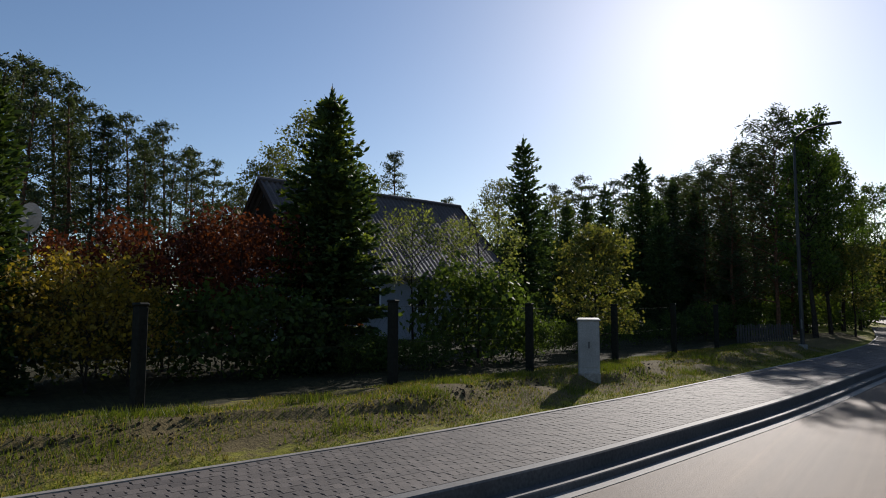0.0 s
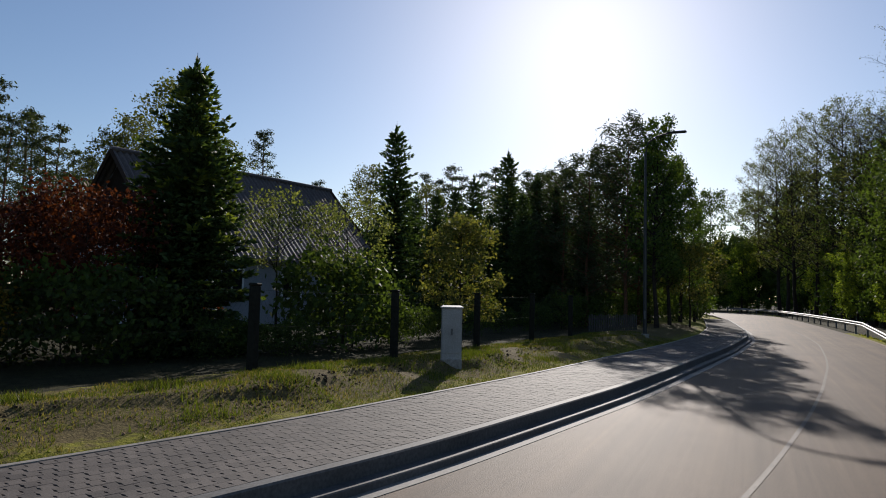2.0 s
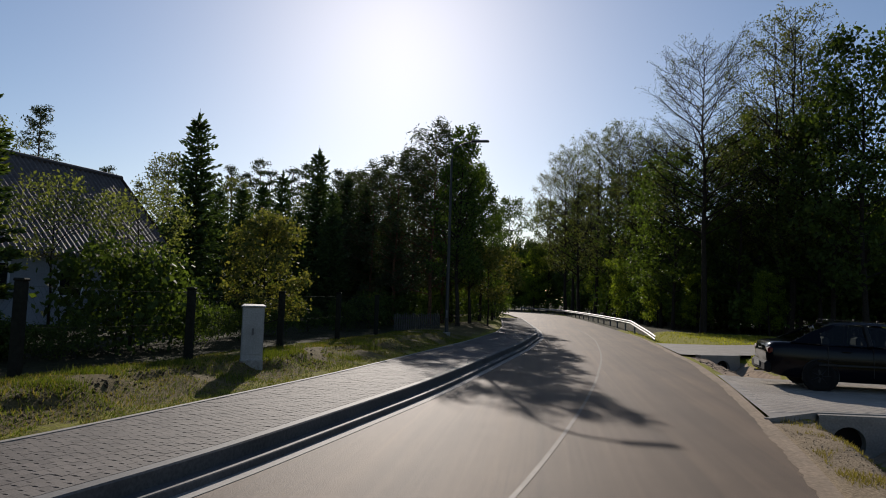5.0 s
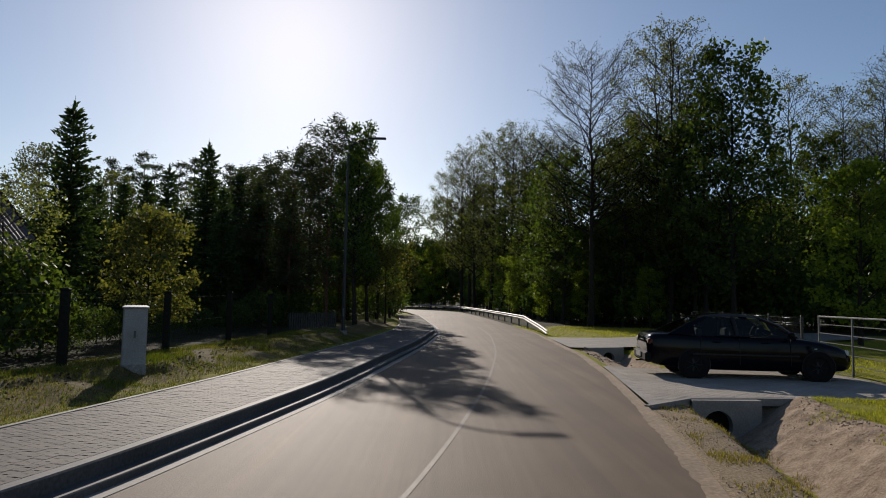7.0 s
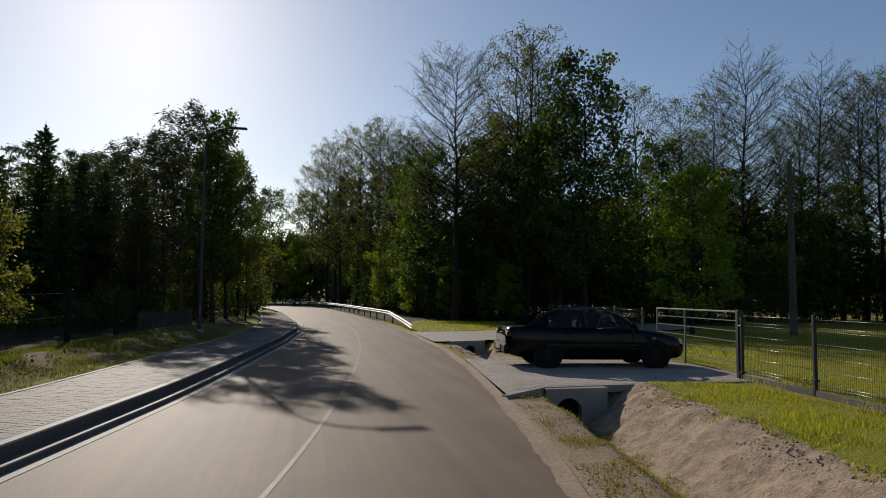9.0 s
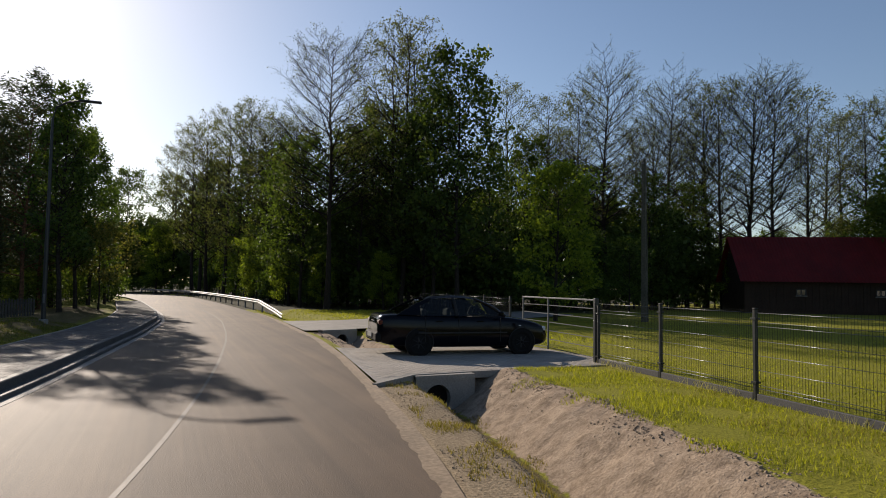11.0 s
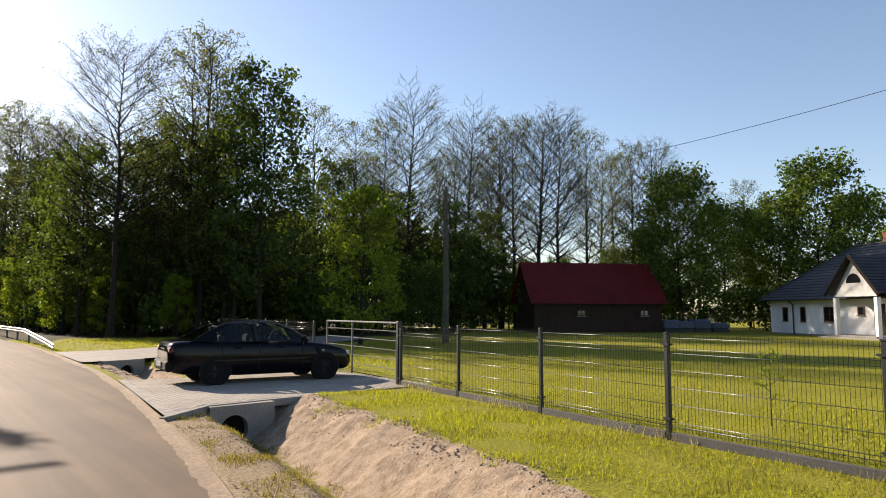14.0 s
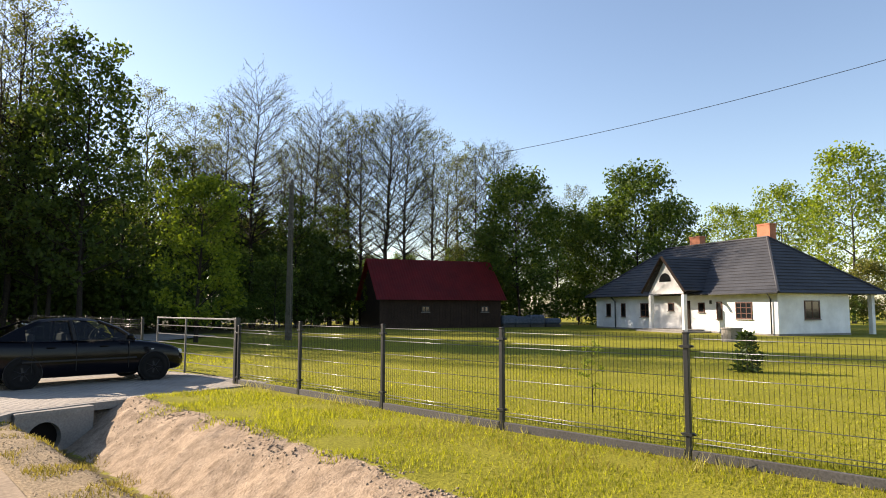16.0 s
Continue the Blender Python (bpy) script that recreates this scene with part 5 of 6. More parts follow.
    window(ob, -2.9, 1.0, 2.2, 1.35, 0.0, (1, 1), -1, None, True)
    for y in (-8.6,):
        part("column", boxes((0.0, y - 0.14, 0, 0.28, y + 0.14, 2.7)), RENDER_WHITE, ob)
    part("wall_lamp", boxes((5.4, 0.0, 2.0, 5.55, 0.15, 2.25), bevel=0.03), STEEL_DARK, ob)


white_house()
px, py = at(75.3, 37.5)
well = thing("concrete_well", pose(px, py, 0), "pale concrete well ring with lid on the lawn", "well")
bm = bmesh.new()
tube(bm, [(0, 0, -0.1), (0, 0, 0.62)], (0.5, 0.5), 20)
part("ring", bm, CONCRETE, well)
part("lid", tube(bmesh.new(), [(0, 0, 0.62), (0, 0, 0.70)], (0.54, 0.53), 20), CONCRETE_OLD, well)


# ---- barn ----
def barn():
    ang = math.degrees(math.atan2(-0.505, 0.863))
    m = pose(41.4, 40.7, 0, 0, 0, ang)
    ob = thing("wooden_barn", m, "dark wooden barn with red metal roof", "barn")
    L, w, e, r = 11.9, 3.0, 2.75, 5.95
    bm = boxes((0.4, -w, -0.1, L - 0.4, w, e))
    for x in (0.4, L - 0.4):
        bm.faces.new([bm.verts.new(p) for p in ((x, -w, e), (x, w, e), (x, 0, r - 0.1))])
    part("wall", bm, WOOD_DARK, ob)
    for s in (1, -1):
        bm = bmesh.new()
        v = []
        k = int(L / 0.25)
        for i in range(k * 2 + 1):
            x = i * L / (k * 2)
            hump = 0.03 if i % 2 else 0.0
            v.append([bm.verts.new((x, s * (w + 0.5), e - 0.4 + hump)), bm.verts.new((x, 0, r + hump))])
        for a, b in zip(v, v[1:]):
            bm.faces.new((a[0], b[0], b[1], a[1]))
        bmesh.ops.solidify(bm, geom=bm.faces[:], thickness=0.03)
        part("roof", bm, ROOF_RED, ob, "red ribbed metal roof")
    for i in range(44):
        x = 0.42 + i * (L - 0.84) / 44
        part("board", boxes((x, -w - 0.03 - 0.012 * (i % 2), -0.05, x + 0.235, -w - 0.004, e - 0.1)), WOOD_DARK, ob)
    for x in (4.4, 9.9):
        window(ob, x, 1.35, 1.85, 0.7, -w - 0.05, (1, 0), -1, WOOD_GREY)
    return ob


barn()
for az, d, w, h in ((57.6, 60, 1.5, 1.05), (58.7, 60.5, 1.7, 0.95), (59.9, 61, 1.5, 1.1), (61.2, 62, 1.6, 0.8)):
    x, y = at(az, d)
    st = thing("covered_stack", pose(x, y, 0, 0, 0, -30), "low stack under blue grey tarpaulin beside the barn", "stack", "stacks beside the barn")
    part("cover", boxes((-w / 2, -0.6, 0.25, w / 2, 0.6, h), bevel=0.15), TARP, st)
    part("pallet", boxes((-w / 2 + 0.05, -0.55, 0.0, w / 2 - 0.05, 0.55, 0.25)), WOOD_GREY, st)

# concrete line pole and wire
px, py = at(39.2, 36.0)
pole = thing("utility_pole", pose(px, py, 0, 0, 0, 35), "tall tapering concrete utility pole with steel top", "utility pole")
bm = bmesh.new()
for s in (1, -1):
    v0 = box(bm, s * 0.12 - 0.05, -0.11, -0.5, s * 0.12 + 0.05, 0.11, 8.4)
for z in np.arange(0.0, 8.2, 0.75):
    box(bm, -0.07, -0.09, z, 0.07, 0.09, z + 0.35)
for v in bm.verts:
    k = 1.25 - 0.5 * max(0, v.co.z) / 8.4
    v.co.x *= k
    v.co.y *= k
part("shaft", bm, CONCRETE_POLE, pole)
part("bracket", boxes((-0.35, -0.03, 8.15, 0.35, 0.03, 8.22)), STEEL_DARK, pole)
for x in (-0.3, 0.3):
    part("insulator", tube(bmesh.new(), [(x, 0, 8.22), (x, 0, 8.3), (x, 0, 8.36)], (0.03, 0.05, 0.03), 8), CONCRETE, pole)
bm = bmesh.new()
a, b = Vector((px, py, 8.42)), Vector((23.4, -13.0, 11.4))
pts = [a.lerp(b, k / 24) - Vector((0, 0, 1.5 * 4 * (k / 24) * (1 - k / 24))) for k in range(25)]
tube(bm, pts, [0.010] * 25, 4)
tagged(part("power_line", bm, BLACK_PLASTIC), "thin black overhead cable from the pole", "cable")
pole2 = copy_thing(pole, pose(23.4, -13.2, 0, 0, 0, 0))
pole2.scale = (1, 1, 1.36)


# ---- guard rail ----
def guard_rail():
    line = right_line(33.5, 118, 1.0, 0.55)
    ob = thing("guard_rail", Matrix(), "galvanised steel guard rail along the bend", "guard rail")
    bm = bmesh.new()
    prof = ((0.0, 0.48), (0.06, 0.51), (0.06, 0.56), (0.0, 0.60), (0.06, 0.64), (0.06, 0.69), (0.0, 0.72), (-0.012, 0.72), (0.045, 0.69), (0.045, 0.64), (-0.012, 0.60), (0.045, 0.56), (0.045, 0.51), (-0.012, 0.48))
    rings = []
    for i, p in enumerate(line):
        q, r = Vector(line[max(i - 1, 0)]), Vector(line[min(i + 1, len(line) - 1)])
        d = (r - q).normalized()
        nr = Vector((-d.y, d.x))
        drop = max(0.0, 1 - i / 9.0) * 0.50
        rings.append([bm.verts.new((p[0] + nr.x * u, p[1] + nr.y * u, z - drop)) for u, z in prof])
    for r, s in zip(rings, rings[1:]):
        for k in range(len(prof)):
            bm.faces.new((r[k], r[(k + 1) % len(prof)], s[(k + 1) % len(prof)], s[k]))
    bm.faces.new(rings[0][::-1])
    bm.faces.new(rings[-1])
    bmesh.ops.recalc_face_normals(bm, faces=bm.faces)
    part("rail", bm, STEEL, ob)
    for p in line[8::4]:
        part("rail_post", boxes((p[0] + 0.02, p[1] - 0.06, -0.2, p[0] + 0.12, p[1] + 0.06, 0.72)), STEEL, ob)


guard_rail()

# ---- left side: cabinet, street lamp, fences, house ----
cx, cy0 = -5.25, 11.75
cab = thing("cable_cabinet", pose(cx, cy0, float(ground_z(cx, cy0)) - 0.01, 0, 0, 27), "tall narrow grey cable cabinet on the verge", "cable cabinet")
part("body", boxes((-0.19, -0.14, -0.1, 0.19, 0.14, 1.0), bevel=0.008), PLASTIC_GREY, cab)
part("door", boxes((-0.175, -0.15, 0.16, 0.175, -0.1405, 0.97), bevel=0.003), PLASTIC_GREY, cab)
bm = boxes((-0.215, -0.17, 1.0, 0.215, 0.165, 1.025), bevel=0.006)
v = [bm.verts.new(p) for p in ((-0.21, -0.165, 1.026), (0.21, -0.165, 1.026), (0.21, 0.16, 1.026), (-0.21, 0.16, 1.026), (-0.17, 0.0, 1.055), (0.17, 0.0, 1.055))]
for f in ((0, 1, 5, 4), (1, 2, 5), (2, 3, 4, 5), (3, 0, 4)):
    bm.faces.new([v[i] for i in f])
part("lid", bm, PLASTIC_GREY, cab)
part("lock", boxes((-0.02, -0.158, 0.50, 0.015, -0.150, 0.62), bevel=0.003), STEEL, cab)
part("warning_sign", boxes((-0.03, -0.1535, 0.68, 0.03, -0.1505, 0.73)), PLASTIC_GREY, cab, "small grey warning plate")
part("foot", boxes((-0.2, -0.15, -0.15, 0.2, 0.15, 0.05), bevel=0.006), CONCRETE_OLD, cab)

lx, ly = at(-8.15, 25.2)
lamp = thing("street_lamp", pose(lx, ly, float(ground_z(lx, ly)) - 0.02, 0, 0, 0), "slender dark street lamp with a curved arm over the road", "street lamp")
bm = bmesh.new()
hz = 7.35
tube(bm, [(0, 0, -0.3), (0, 0, 3.0), (0, 0, 6.6), (0.1, -0.02, 7.0), (0.42, -0.05, 7.2), (0.85, -0.1, 7.28)], (0.075, 0.06, 0.04, 0.035, 0.03, 0.028), 8)
part("pole", bm, STEEL_DARK, lamp)
bm = boxes((0.75, -0.2, 7.24, 1.42, -0.02, 7.31), bevel=0.025)
part("lamp_head", bm, STEEL_DARK, lamp, "flat dark luminaire head")
part("base", boxes((-0.13, -0.13, -0.1, 0.13, 0.13, 0.08), bevel=0.02), CONCRETE_OLD, lamp)
part("service_door", boxes((-0.03, -0.08, 0.6, 0.03, -0.06, 0.9), bevel=0.004), STEEL, lamp)
lx2, ly2 = at(-4.1, 55)
copy_thing(lamp, pose(lx2, ly2, float(ground_z(lx2, ly2)), 0, 0, 15))


def garden_fence():
    ys = [-3.0, 0.9, 4.8, 8.7, 12.4, 16.0, 19.5, 22.8]
    pts = [(float(left_x(y)) - 5.2 - 0.22 * max(0, 8 - y) * 0.3, y) for y in ys]
    for i, (x, y) in enumerate(pts):
        z = float(ground_z(x, y))
        if i == 0:
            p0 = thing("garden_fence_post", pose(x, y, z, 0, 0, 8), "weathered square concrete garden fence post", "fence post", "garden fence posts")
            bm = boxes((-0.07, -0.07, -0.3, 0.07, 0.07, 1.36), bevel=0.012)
            part("post", bm, CONCRETE_SHADED, p0)
            part("cap", boxes((-0.085, -0.085, 1.36, 0.085, 0.085, 1.41), bevel=0.02), CONCRETE_SHADED, p0)
        else:
            copy_thing(p0, pose(x, y, z, 0, 0, 8))
    for (xa, ya), (xb, yb) in zip(pts, pts[1:]):
        za, zb = float(ground_z(xa, ya)), float(ground_z(xb, yb))
        f = thing("wire_fence", Matrix(), "sagging wire garden fence between concrete posts", "fence", "garden wire fences")
        for h in (0.7, 1.3):
            a, b = Vector((xa, ya, za + h)), Vector((xb, yb, zb + h))
            bm = bmesh.new()
            tube(bm, [a, a.lerp(b, 0.5) - Vector((0, 0, 0.02)), b], (0.0018, 0.0018, 0.0018), 3)
            part("strand", bm, WIRE_DULL, f)
        bm = bmesh.new()
        n = 40
        for k in range(n):
            for s in (1, -1):
                k2 = k + s * 8
                if 0 <= k2 <= n:
                    a = Vector((xa, ya, za + 0.1)).lerp(Vector((xb, yb, zb + 0.1)), k / n)
                    b = Vector((xa, ya, za + 1.3)).lerp(Vector((xb, yb, zb + 1.3)), k2 / n)
                    tube(bm, [a, b], (0.0013, 0.0013), 3)
        tagged(part("mesh", bm, WIRE_DULL, f), kind="stuff")


garden_fence()


def picket_fence(az0, d0, az1, d1):
    a, b = Vector(at(az0, d0)), Vector(at(az1, d1))
    d = b - a
    ln = d.length
    z = float(ground_z(a.x, a.y))
    ob = thing("picket_fence", pose(a.x, a.y, z, 0, 0, math.degrees(math.atan2(d.y, d.x))), "weathered pale wooden picket fence under the trees", "fence")
    for h in (0.2, 0.5):
        part("rail", boxes((0, 0.02, h, ln, 0.05, h + 0.07)), WOOD_GREY, ob)
    n = int(ln / 0.16)
    for i in range(n):
        x = i * ln / n
        part("picket", boxes((x, -0.012, 0.06, x + 0.085, 0.012, 0.70 + 0.03 * math.sin(i * 1.7))), WOOD_GREY, ob)


picket_fence(-12.6, 26.5, -8.7, 29.5)


def left_house():
    """Old house with a steep corrugated roof; local x along the ridge from its near gable."""
    a, b = Vector((-22.4, 17.7)), Vector((-20.1, 29.0))
    d = b - a
    L = d.length
    m = pose(a.x, a.y, 0.2, 0, 0, math.degrees(math.atan2(d.y, d.x)))
    ob = thing("old_house", m, "old pale house with steep brown corrugated roof", "house")
    w, e, r = 3.8, 3.1, 6.72
    bm = boxes((0.4, -w + 0.35, -0.3, L - 0.4, w - 0.35, e))
    for x in (0.4, L - 0.4):
        v = [bm.verts.new(p) for p in ((x, -w + 0.35, e), (x, w - 0.35, e), (x, 0, r - 0.25))]
        bm.faces.new(v)
    part("wall", bm, RENDER_GREY, ob)
    for s in (1, -1):
        bm = bmesh.new()
        n = int(L / 0.25) * 6
        v = []
        for i in range(n + 1):
            x = i * L / n
            h = 0.06 * math.sin(2 * math.pi * i / 6)
            v.append([bm.verts.new((x, s * (w + 0.25), e - 0.45 + h)), bm.verts.new((x, 0, r + h))])
        for p, q in zip(v, v[1:]):
            bm.faces.new((p[0], q[0], q[1], p[1]))
        part("roof", bm, ROOF_SHEET, ob, "brown corrugated roof sheets", True)
    part("ridge_cap", tube(bmesh.new(), [(-0.05, 0, r + 0.03), (L + 0.05, 0, r + 0.03)], (0.11, 0.11), 8), ROOF_SHEET, ob)
    for x in (-0.03, L + 0.03):
        for s in (1, -1):
            bm = bmesh.new()
            tube(bm, [(x, s * (w + 0.25), e - 0.5), (x, 0, r - 0.03)], (0.09, 0.09), 4)
            part("barge_board", bm, WOOD_DARK, ob)
    bm = bmesh.new()
    bm.faces.new([bm.verts.new(p) for p in ((0.385, -w + 0.4, e), (0.385, 0, r - 0.3), (0.385, w - 0.4, e))])
    bmesh.ops.solidify(bm, geom=bm.faces[:], thickness=0.02)
    part("gable_boarding", bm, WOOD_DARK, ob, "dark boarded gable")
    for x in (3.2, 6.2, 9.0):
        window(ob, x, 1.1, 2.3, 1.1, -w + 0.35, (1, 0), -1, RENDER_WHITE)
    return ob


left_house()
dx0, dy0 = at(-67.9, 15.2)
dish = thing("satellite_dish", pose(dx0, dy0, 0.2, 0, 0, 20), "pale grey satellite dish on a thin mast", "satellite dish")
bm = bmesh.new()
rings = []
for i in range(5):
    r = 0.3 * i / 4
    rings.append([bm.verts.new((r * math.cos(2 * math.pi * k / 18), 0.45 * r * r, r * math.sin(2 * math.pi * k / 18))) for k in range(18)])
for p, q in zip(rings[1:], rings[2:]):
    for k in range(18):
        bm.faces.new((p[k], p[(k + 1) % 18], q[(k + 1) % 18], q[k]))
bm.faces.new(rings[1])
bmesh.ops.solidify(bm, geom=bm.faces[:], thickness=0.01)
bmesh.ops.translate(bm, verts=bm.verts, vec=(0, 0, 3.15))
part("reflector", bm, PLASTIC_GREY, dish)
part("mast", tube(bmesh.new(), [(0, 0.06, -0.2), (0, 0.06, 3.3)], (0.025, 0.025), 8), STEEL, dish)
part("arm", tube(bmesh.new(), [(0, 0, 2.9), (0, -0.4, 3.05)], (0.012, 0.012), 5), STEEL, dish)

# small plants on the lawn
fir = spruce(41, 1.0, 0.8, "small bushy blue green spruce on the lawn", NEEDLE, None, density=0.35, per=3)
x, y = at(76.2, 19.6)
fir.matrix_world = pose(x, y, 0)
sap = broadleaf("sapling", 42, 1.15, 0.22, LEAF_BRIGHT, BARK, "thin young sapling with few leaves on the lawn", 0.3, 8, 3, 0.035, 0.03, 2)
x, y = at(64.4, 11.2)
sap.matrix_world = pose(x, y, 0)


# ---- grass, stones, paving ----
def blades(name, n, pick, h0, h1, material, label, seed, width=0.012):
    """Loose grass: three-cornered blades, standing on the ground where pick() allows."""
    r = np.random.RandomState(seed)
    x, y, keep = pick(r, n)
    x, y = x[keep], y[keep]
    z = ground_z(x, y) - 0.01
    n = len(x)
    a = r.uniform(0, 2 * np.pi, n)
    h = r.uniform(h0, h1, n) * (0.7 + 0.5 * np.abs(wobble(x, y, 1.3, seed)))
    w = width * r.uniform(0.7, 1.4, n)
    lx, ly = r.normal(0, 0.35, n) * h, r.normal(0, 0.35, n) * h
    p0 = np.stack([x - np.cos(a) * w, y - np.sin(a) * w, z], -1)
    p1 = np.stack([x + np.cos(a) * w, y + np.sin(a) * w, z], -1)
    p2 = np.stack([x + lx, y + ly, z + h], -1)
    me = mesh_of(name, np.stack([p0, p1, p2], 1).reshape(-1, 3), np.arange(3 * n).reshape(-1, 3), material)
    return tagged(link(name, me, None), label, "grass", kind="stuff")


def verge_right(r, n):
    y = r.uniform(-3, 12.2, n)
    x = right_x(y) + r.uniform(2.45, 7.2, n)
    return x, y, (wobble(x, y, 0.45, 19) + r.uniform(-0.5, 0.5, n) > -0.35) & (wobble(x, y, 0.5, 9) + (x - right_x(y) - 3.1) * 3 > -0.3) & (x < 8.4)


def verge_patches(r, n):
    x, y, keep = verge_right(r, n)
    return x, y, keep & (wobble(x, y, 0.8, 29) > 0.15)


def lawn_right(r, n):
    a, d = r.uniform(20, 92, n), 7 + 30 * r.uniform(0, 1, n) ** 1.6
    x, y = d * np.sin(np.radians(a)), d * np.cos(np.radians(a))
    return x, y, (x > 7.5 + 0.12 * y) & ~in_drives(x, y) & (y > -2)


def verge_left(r, n):
    y = r.uniform(-4, 26, n)
    x = left_x(y) - WALK_W - r.uniform(0.04, 3.4, n)
    return x, y, wobble(x, y, 0.6, 21) > -0.55


def bank_tufts(r, n):
    y = r.uniform(1, 18, n)
    x = left_x(y) - WALK_W - r.uniform(0.5, 2.6, n)
    return x, y, wobble(x, y, 0.55, 23) + r.uniform(-0.2, 0.2, n) > 0.42


def ditch_grass(r, n):
    y = r.uniform(2.5, 11.6, n)
    x = right_x(y) + r.uniform(0.3, 1.9, n)
    return x, y, wobble(x, y, 0.4, 33) + r.uniform(-0.6, 0.6, n) > 0.4


def strip_far(r, n):
    y = r.uniform(17.3, 44, n)
    x = right_x(y) + r.uniform(0.5, 9, n)
    return x, y, ~in_drives(x, y) & ((y > 30) | (x - right_x(y) > 2.4))


def fence_tufts(r, n):
    y = r.uniform(0.5, 12.2, n)
    x = 7.5 + 0.125 * y + r.normal(-0.25, 0.18, n)
    return x, y, wobble(x, y, 0.5, 91) > 0.1


GRASS_DRY = leaf_mat("dry grass blades", (0.12, 0.095, 0.03), (0.26, 0.215, 0.08), 0.45)
GRASS_PALE = leaf_mat("pale grass stalks", (0.22, 0.20, 0.08), (0.45, 0.41, 0.2), 0.4)
blades("fence_tufts", 1500, fence_tufts, 0.10, 0.26, GRASS_PALE, "pale tall grass stalks along the fence", 57, 0.004)
blades("verge_grass", 75000, verge_right, 0.02, 0.085, GRASS, "sunlit grass verge before the fence", 51, 0.007)
blades("lawn_grass", 110000, lawn_right, 0.02, 0.06, GRASS, "mown sunlit lawn", 52, 0.012)
blades("roadside_grass", 60000, verge_left, 0.02, 0.08, GRASS_BANK_SHADED, "patchy grass on the roadside bank", 53, 0.007)
blades("bank_tufts", 20000, bank_tufts, 0.06, 0.17, GRASS_BANK_SHADED, "thick grass tufts on the roadside bank", 59, 0.006)
blades("dry_grass", 36000, verge_left, 0.02, 0.07, GRASS_DRY, "dry yellow grass on the roadside bank", 54, 0.007)
blades("ditch_weeds", 26000, ditch_grass, 0.02, 0.09, GRASS_DRY, "sparse weeds in the ditch", 55, 0.007)
blades("verge_dry_grass", 20000, verge_patches, 0.02, 0.10, GRASS_DRY, "dry yellow grass in the verge", 58, 0.005)
blades("far_verge_grass", 14000, strip_far, 0.04, 0.12, GRASS, "green grass strip before the wood", 56, 0.02)


def stones(name, n, pick, s0, s1, material, label, category, seed):
    """Loose stones: squashed six-sided lumps lying on the ground."""
    r = np.random.RandomState(seed)
    x, y, keep = pick(r, n)
    x, y = x[keep], y[keep]
    z = ground_z(x, y)
    n = len(x)
    s = r.uniform(s0, s1, n) * r.uniform(0.5, 1.2, n)
    ax = r.normal(size=(n, 3))
    ax /= np.linalg.norm(ax, axis=1)[:, None]
    bx = np.cross(ax, r.normal(size=(n, 3)))
    bx /= np.linalg.norm(bx, axis=1)[:, None]
    cxx = np.cross(ax, bx)
    ax, bx, cxx = ax * s[:, None], bx * s[:, None] * 0.8, cxx * s[:, None] * 0.6
    c = np.stack([x, y, z + s * 0.05], -1)
    sg = [(-1, -1, -1), (1, -1, -1), (1, 1, -1), (-1, 1, -1), (-1, -1, 1), (1, -1, 1), (1, 1, 1), (-1, 1, 1)]
    v = np.stack([c + ax * i * r.uniform(0.3, 0.6, n)[:, None] + bx * j * 0.45 + cxx * k * 0.4 for i, j, k in sg], 1).reshape(-1, 3)
    f = np.array([(0, 3, 2, 1), (4, 5, 6, 7), (0, 1, 5, 4), (1, 2, 6, 5), (2, 3, 7, 6), (3, 0, 4, 7)])
    q = (np.arange(n)[:, None, None] * 8 + f[None]).reshape(-1, 4)
    return tagged(link(name, mesh_of(name, v, q, material), None), label, category, kind="stuff")


def ragged_sand():
    """Sand washed over the asphalt's edge, with an uneven outline."""
    r = np.random.RandomState(66)
    ys = np.arange(2.0, 32, 0.12)
    w = np.convolve(r.uniform(0, 1, len(ys) + 40), np.ones(25) / 25, "same")[20:-20] * 0.6 - 0.22 + r.uniform(-0.02, 0.02, len(ys))
    a = [(float(right_x(y)) - max(0.02, float(k)), float(y)) for y, k in zip(ys, w)]
    b = [(float(right_x(y)) + 0.03, float(y)) for y in ys]
    ribbon("edge_sand", a, b, 0.003, CONCRETE_SAND, "thin sand washed over the road edge", "sand")


ragged_sand()
STONE = rough_surface("shoulder stone", (0.17, 0.122, 0.077), (0.34, 0.255, 0.165), 20.0, 3.0, 0.85, 0.4, 0.004)


def shoulder(r, n):
    y = r.uniform(2, 11.2, n)
    x = right_x(y) + 0.22 + r.uniform(0, 1, n) * 1.0
    return x, y, wobble(x, y, 0.5, 61) > -0.5


def clods(r, n):
    y = r.uniform(2, 11.8, n)
    x = right_x(y) + 1.75 + 1.4 * r.uniform(0, 1, n) ** 0.6
    return x, y, wobble(x, y, 0.6, 62) + (x - right_x(y) - 2.5) > -0.1


def clods_far(r, n):
    y = r.uniform(17.4, 24.2, n)
    x = right_x(y) + r.uniform(0.4, 2.9, n)
    return x, y, wobble(x, y, 0.6, 63) > 0


SOIL_DARK = rough_surface("dark turned soil", (0.03, 0.022, 0.013), (0.085, 0.062, 0.04), 20.0, 3.0, 0.95, 0.5, 0.006, 0.1)
CLOD = rough_surface("dry earth clod", (0.13, 0.085, 0.05), (0.26, 0.18, 0.115), 20.0, 3.0, 0.95, 0.4, 0.004, 0.1)
stones("shoulder_stones", 2600, shoulder, 0.008, 0.022, STONE, "small grey stones on the road shoulder", "stones", 61)
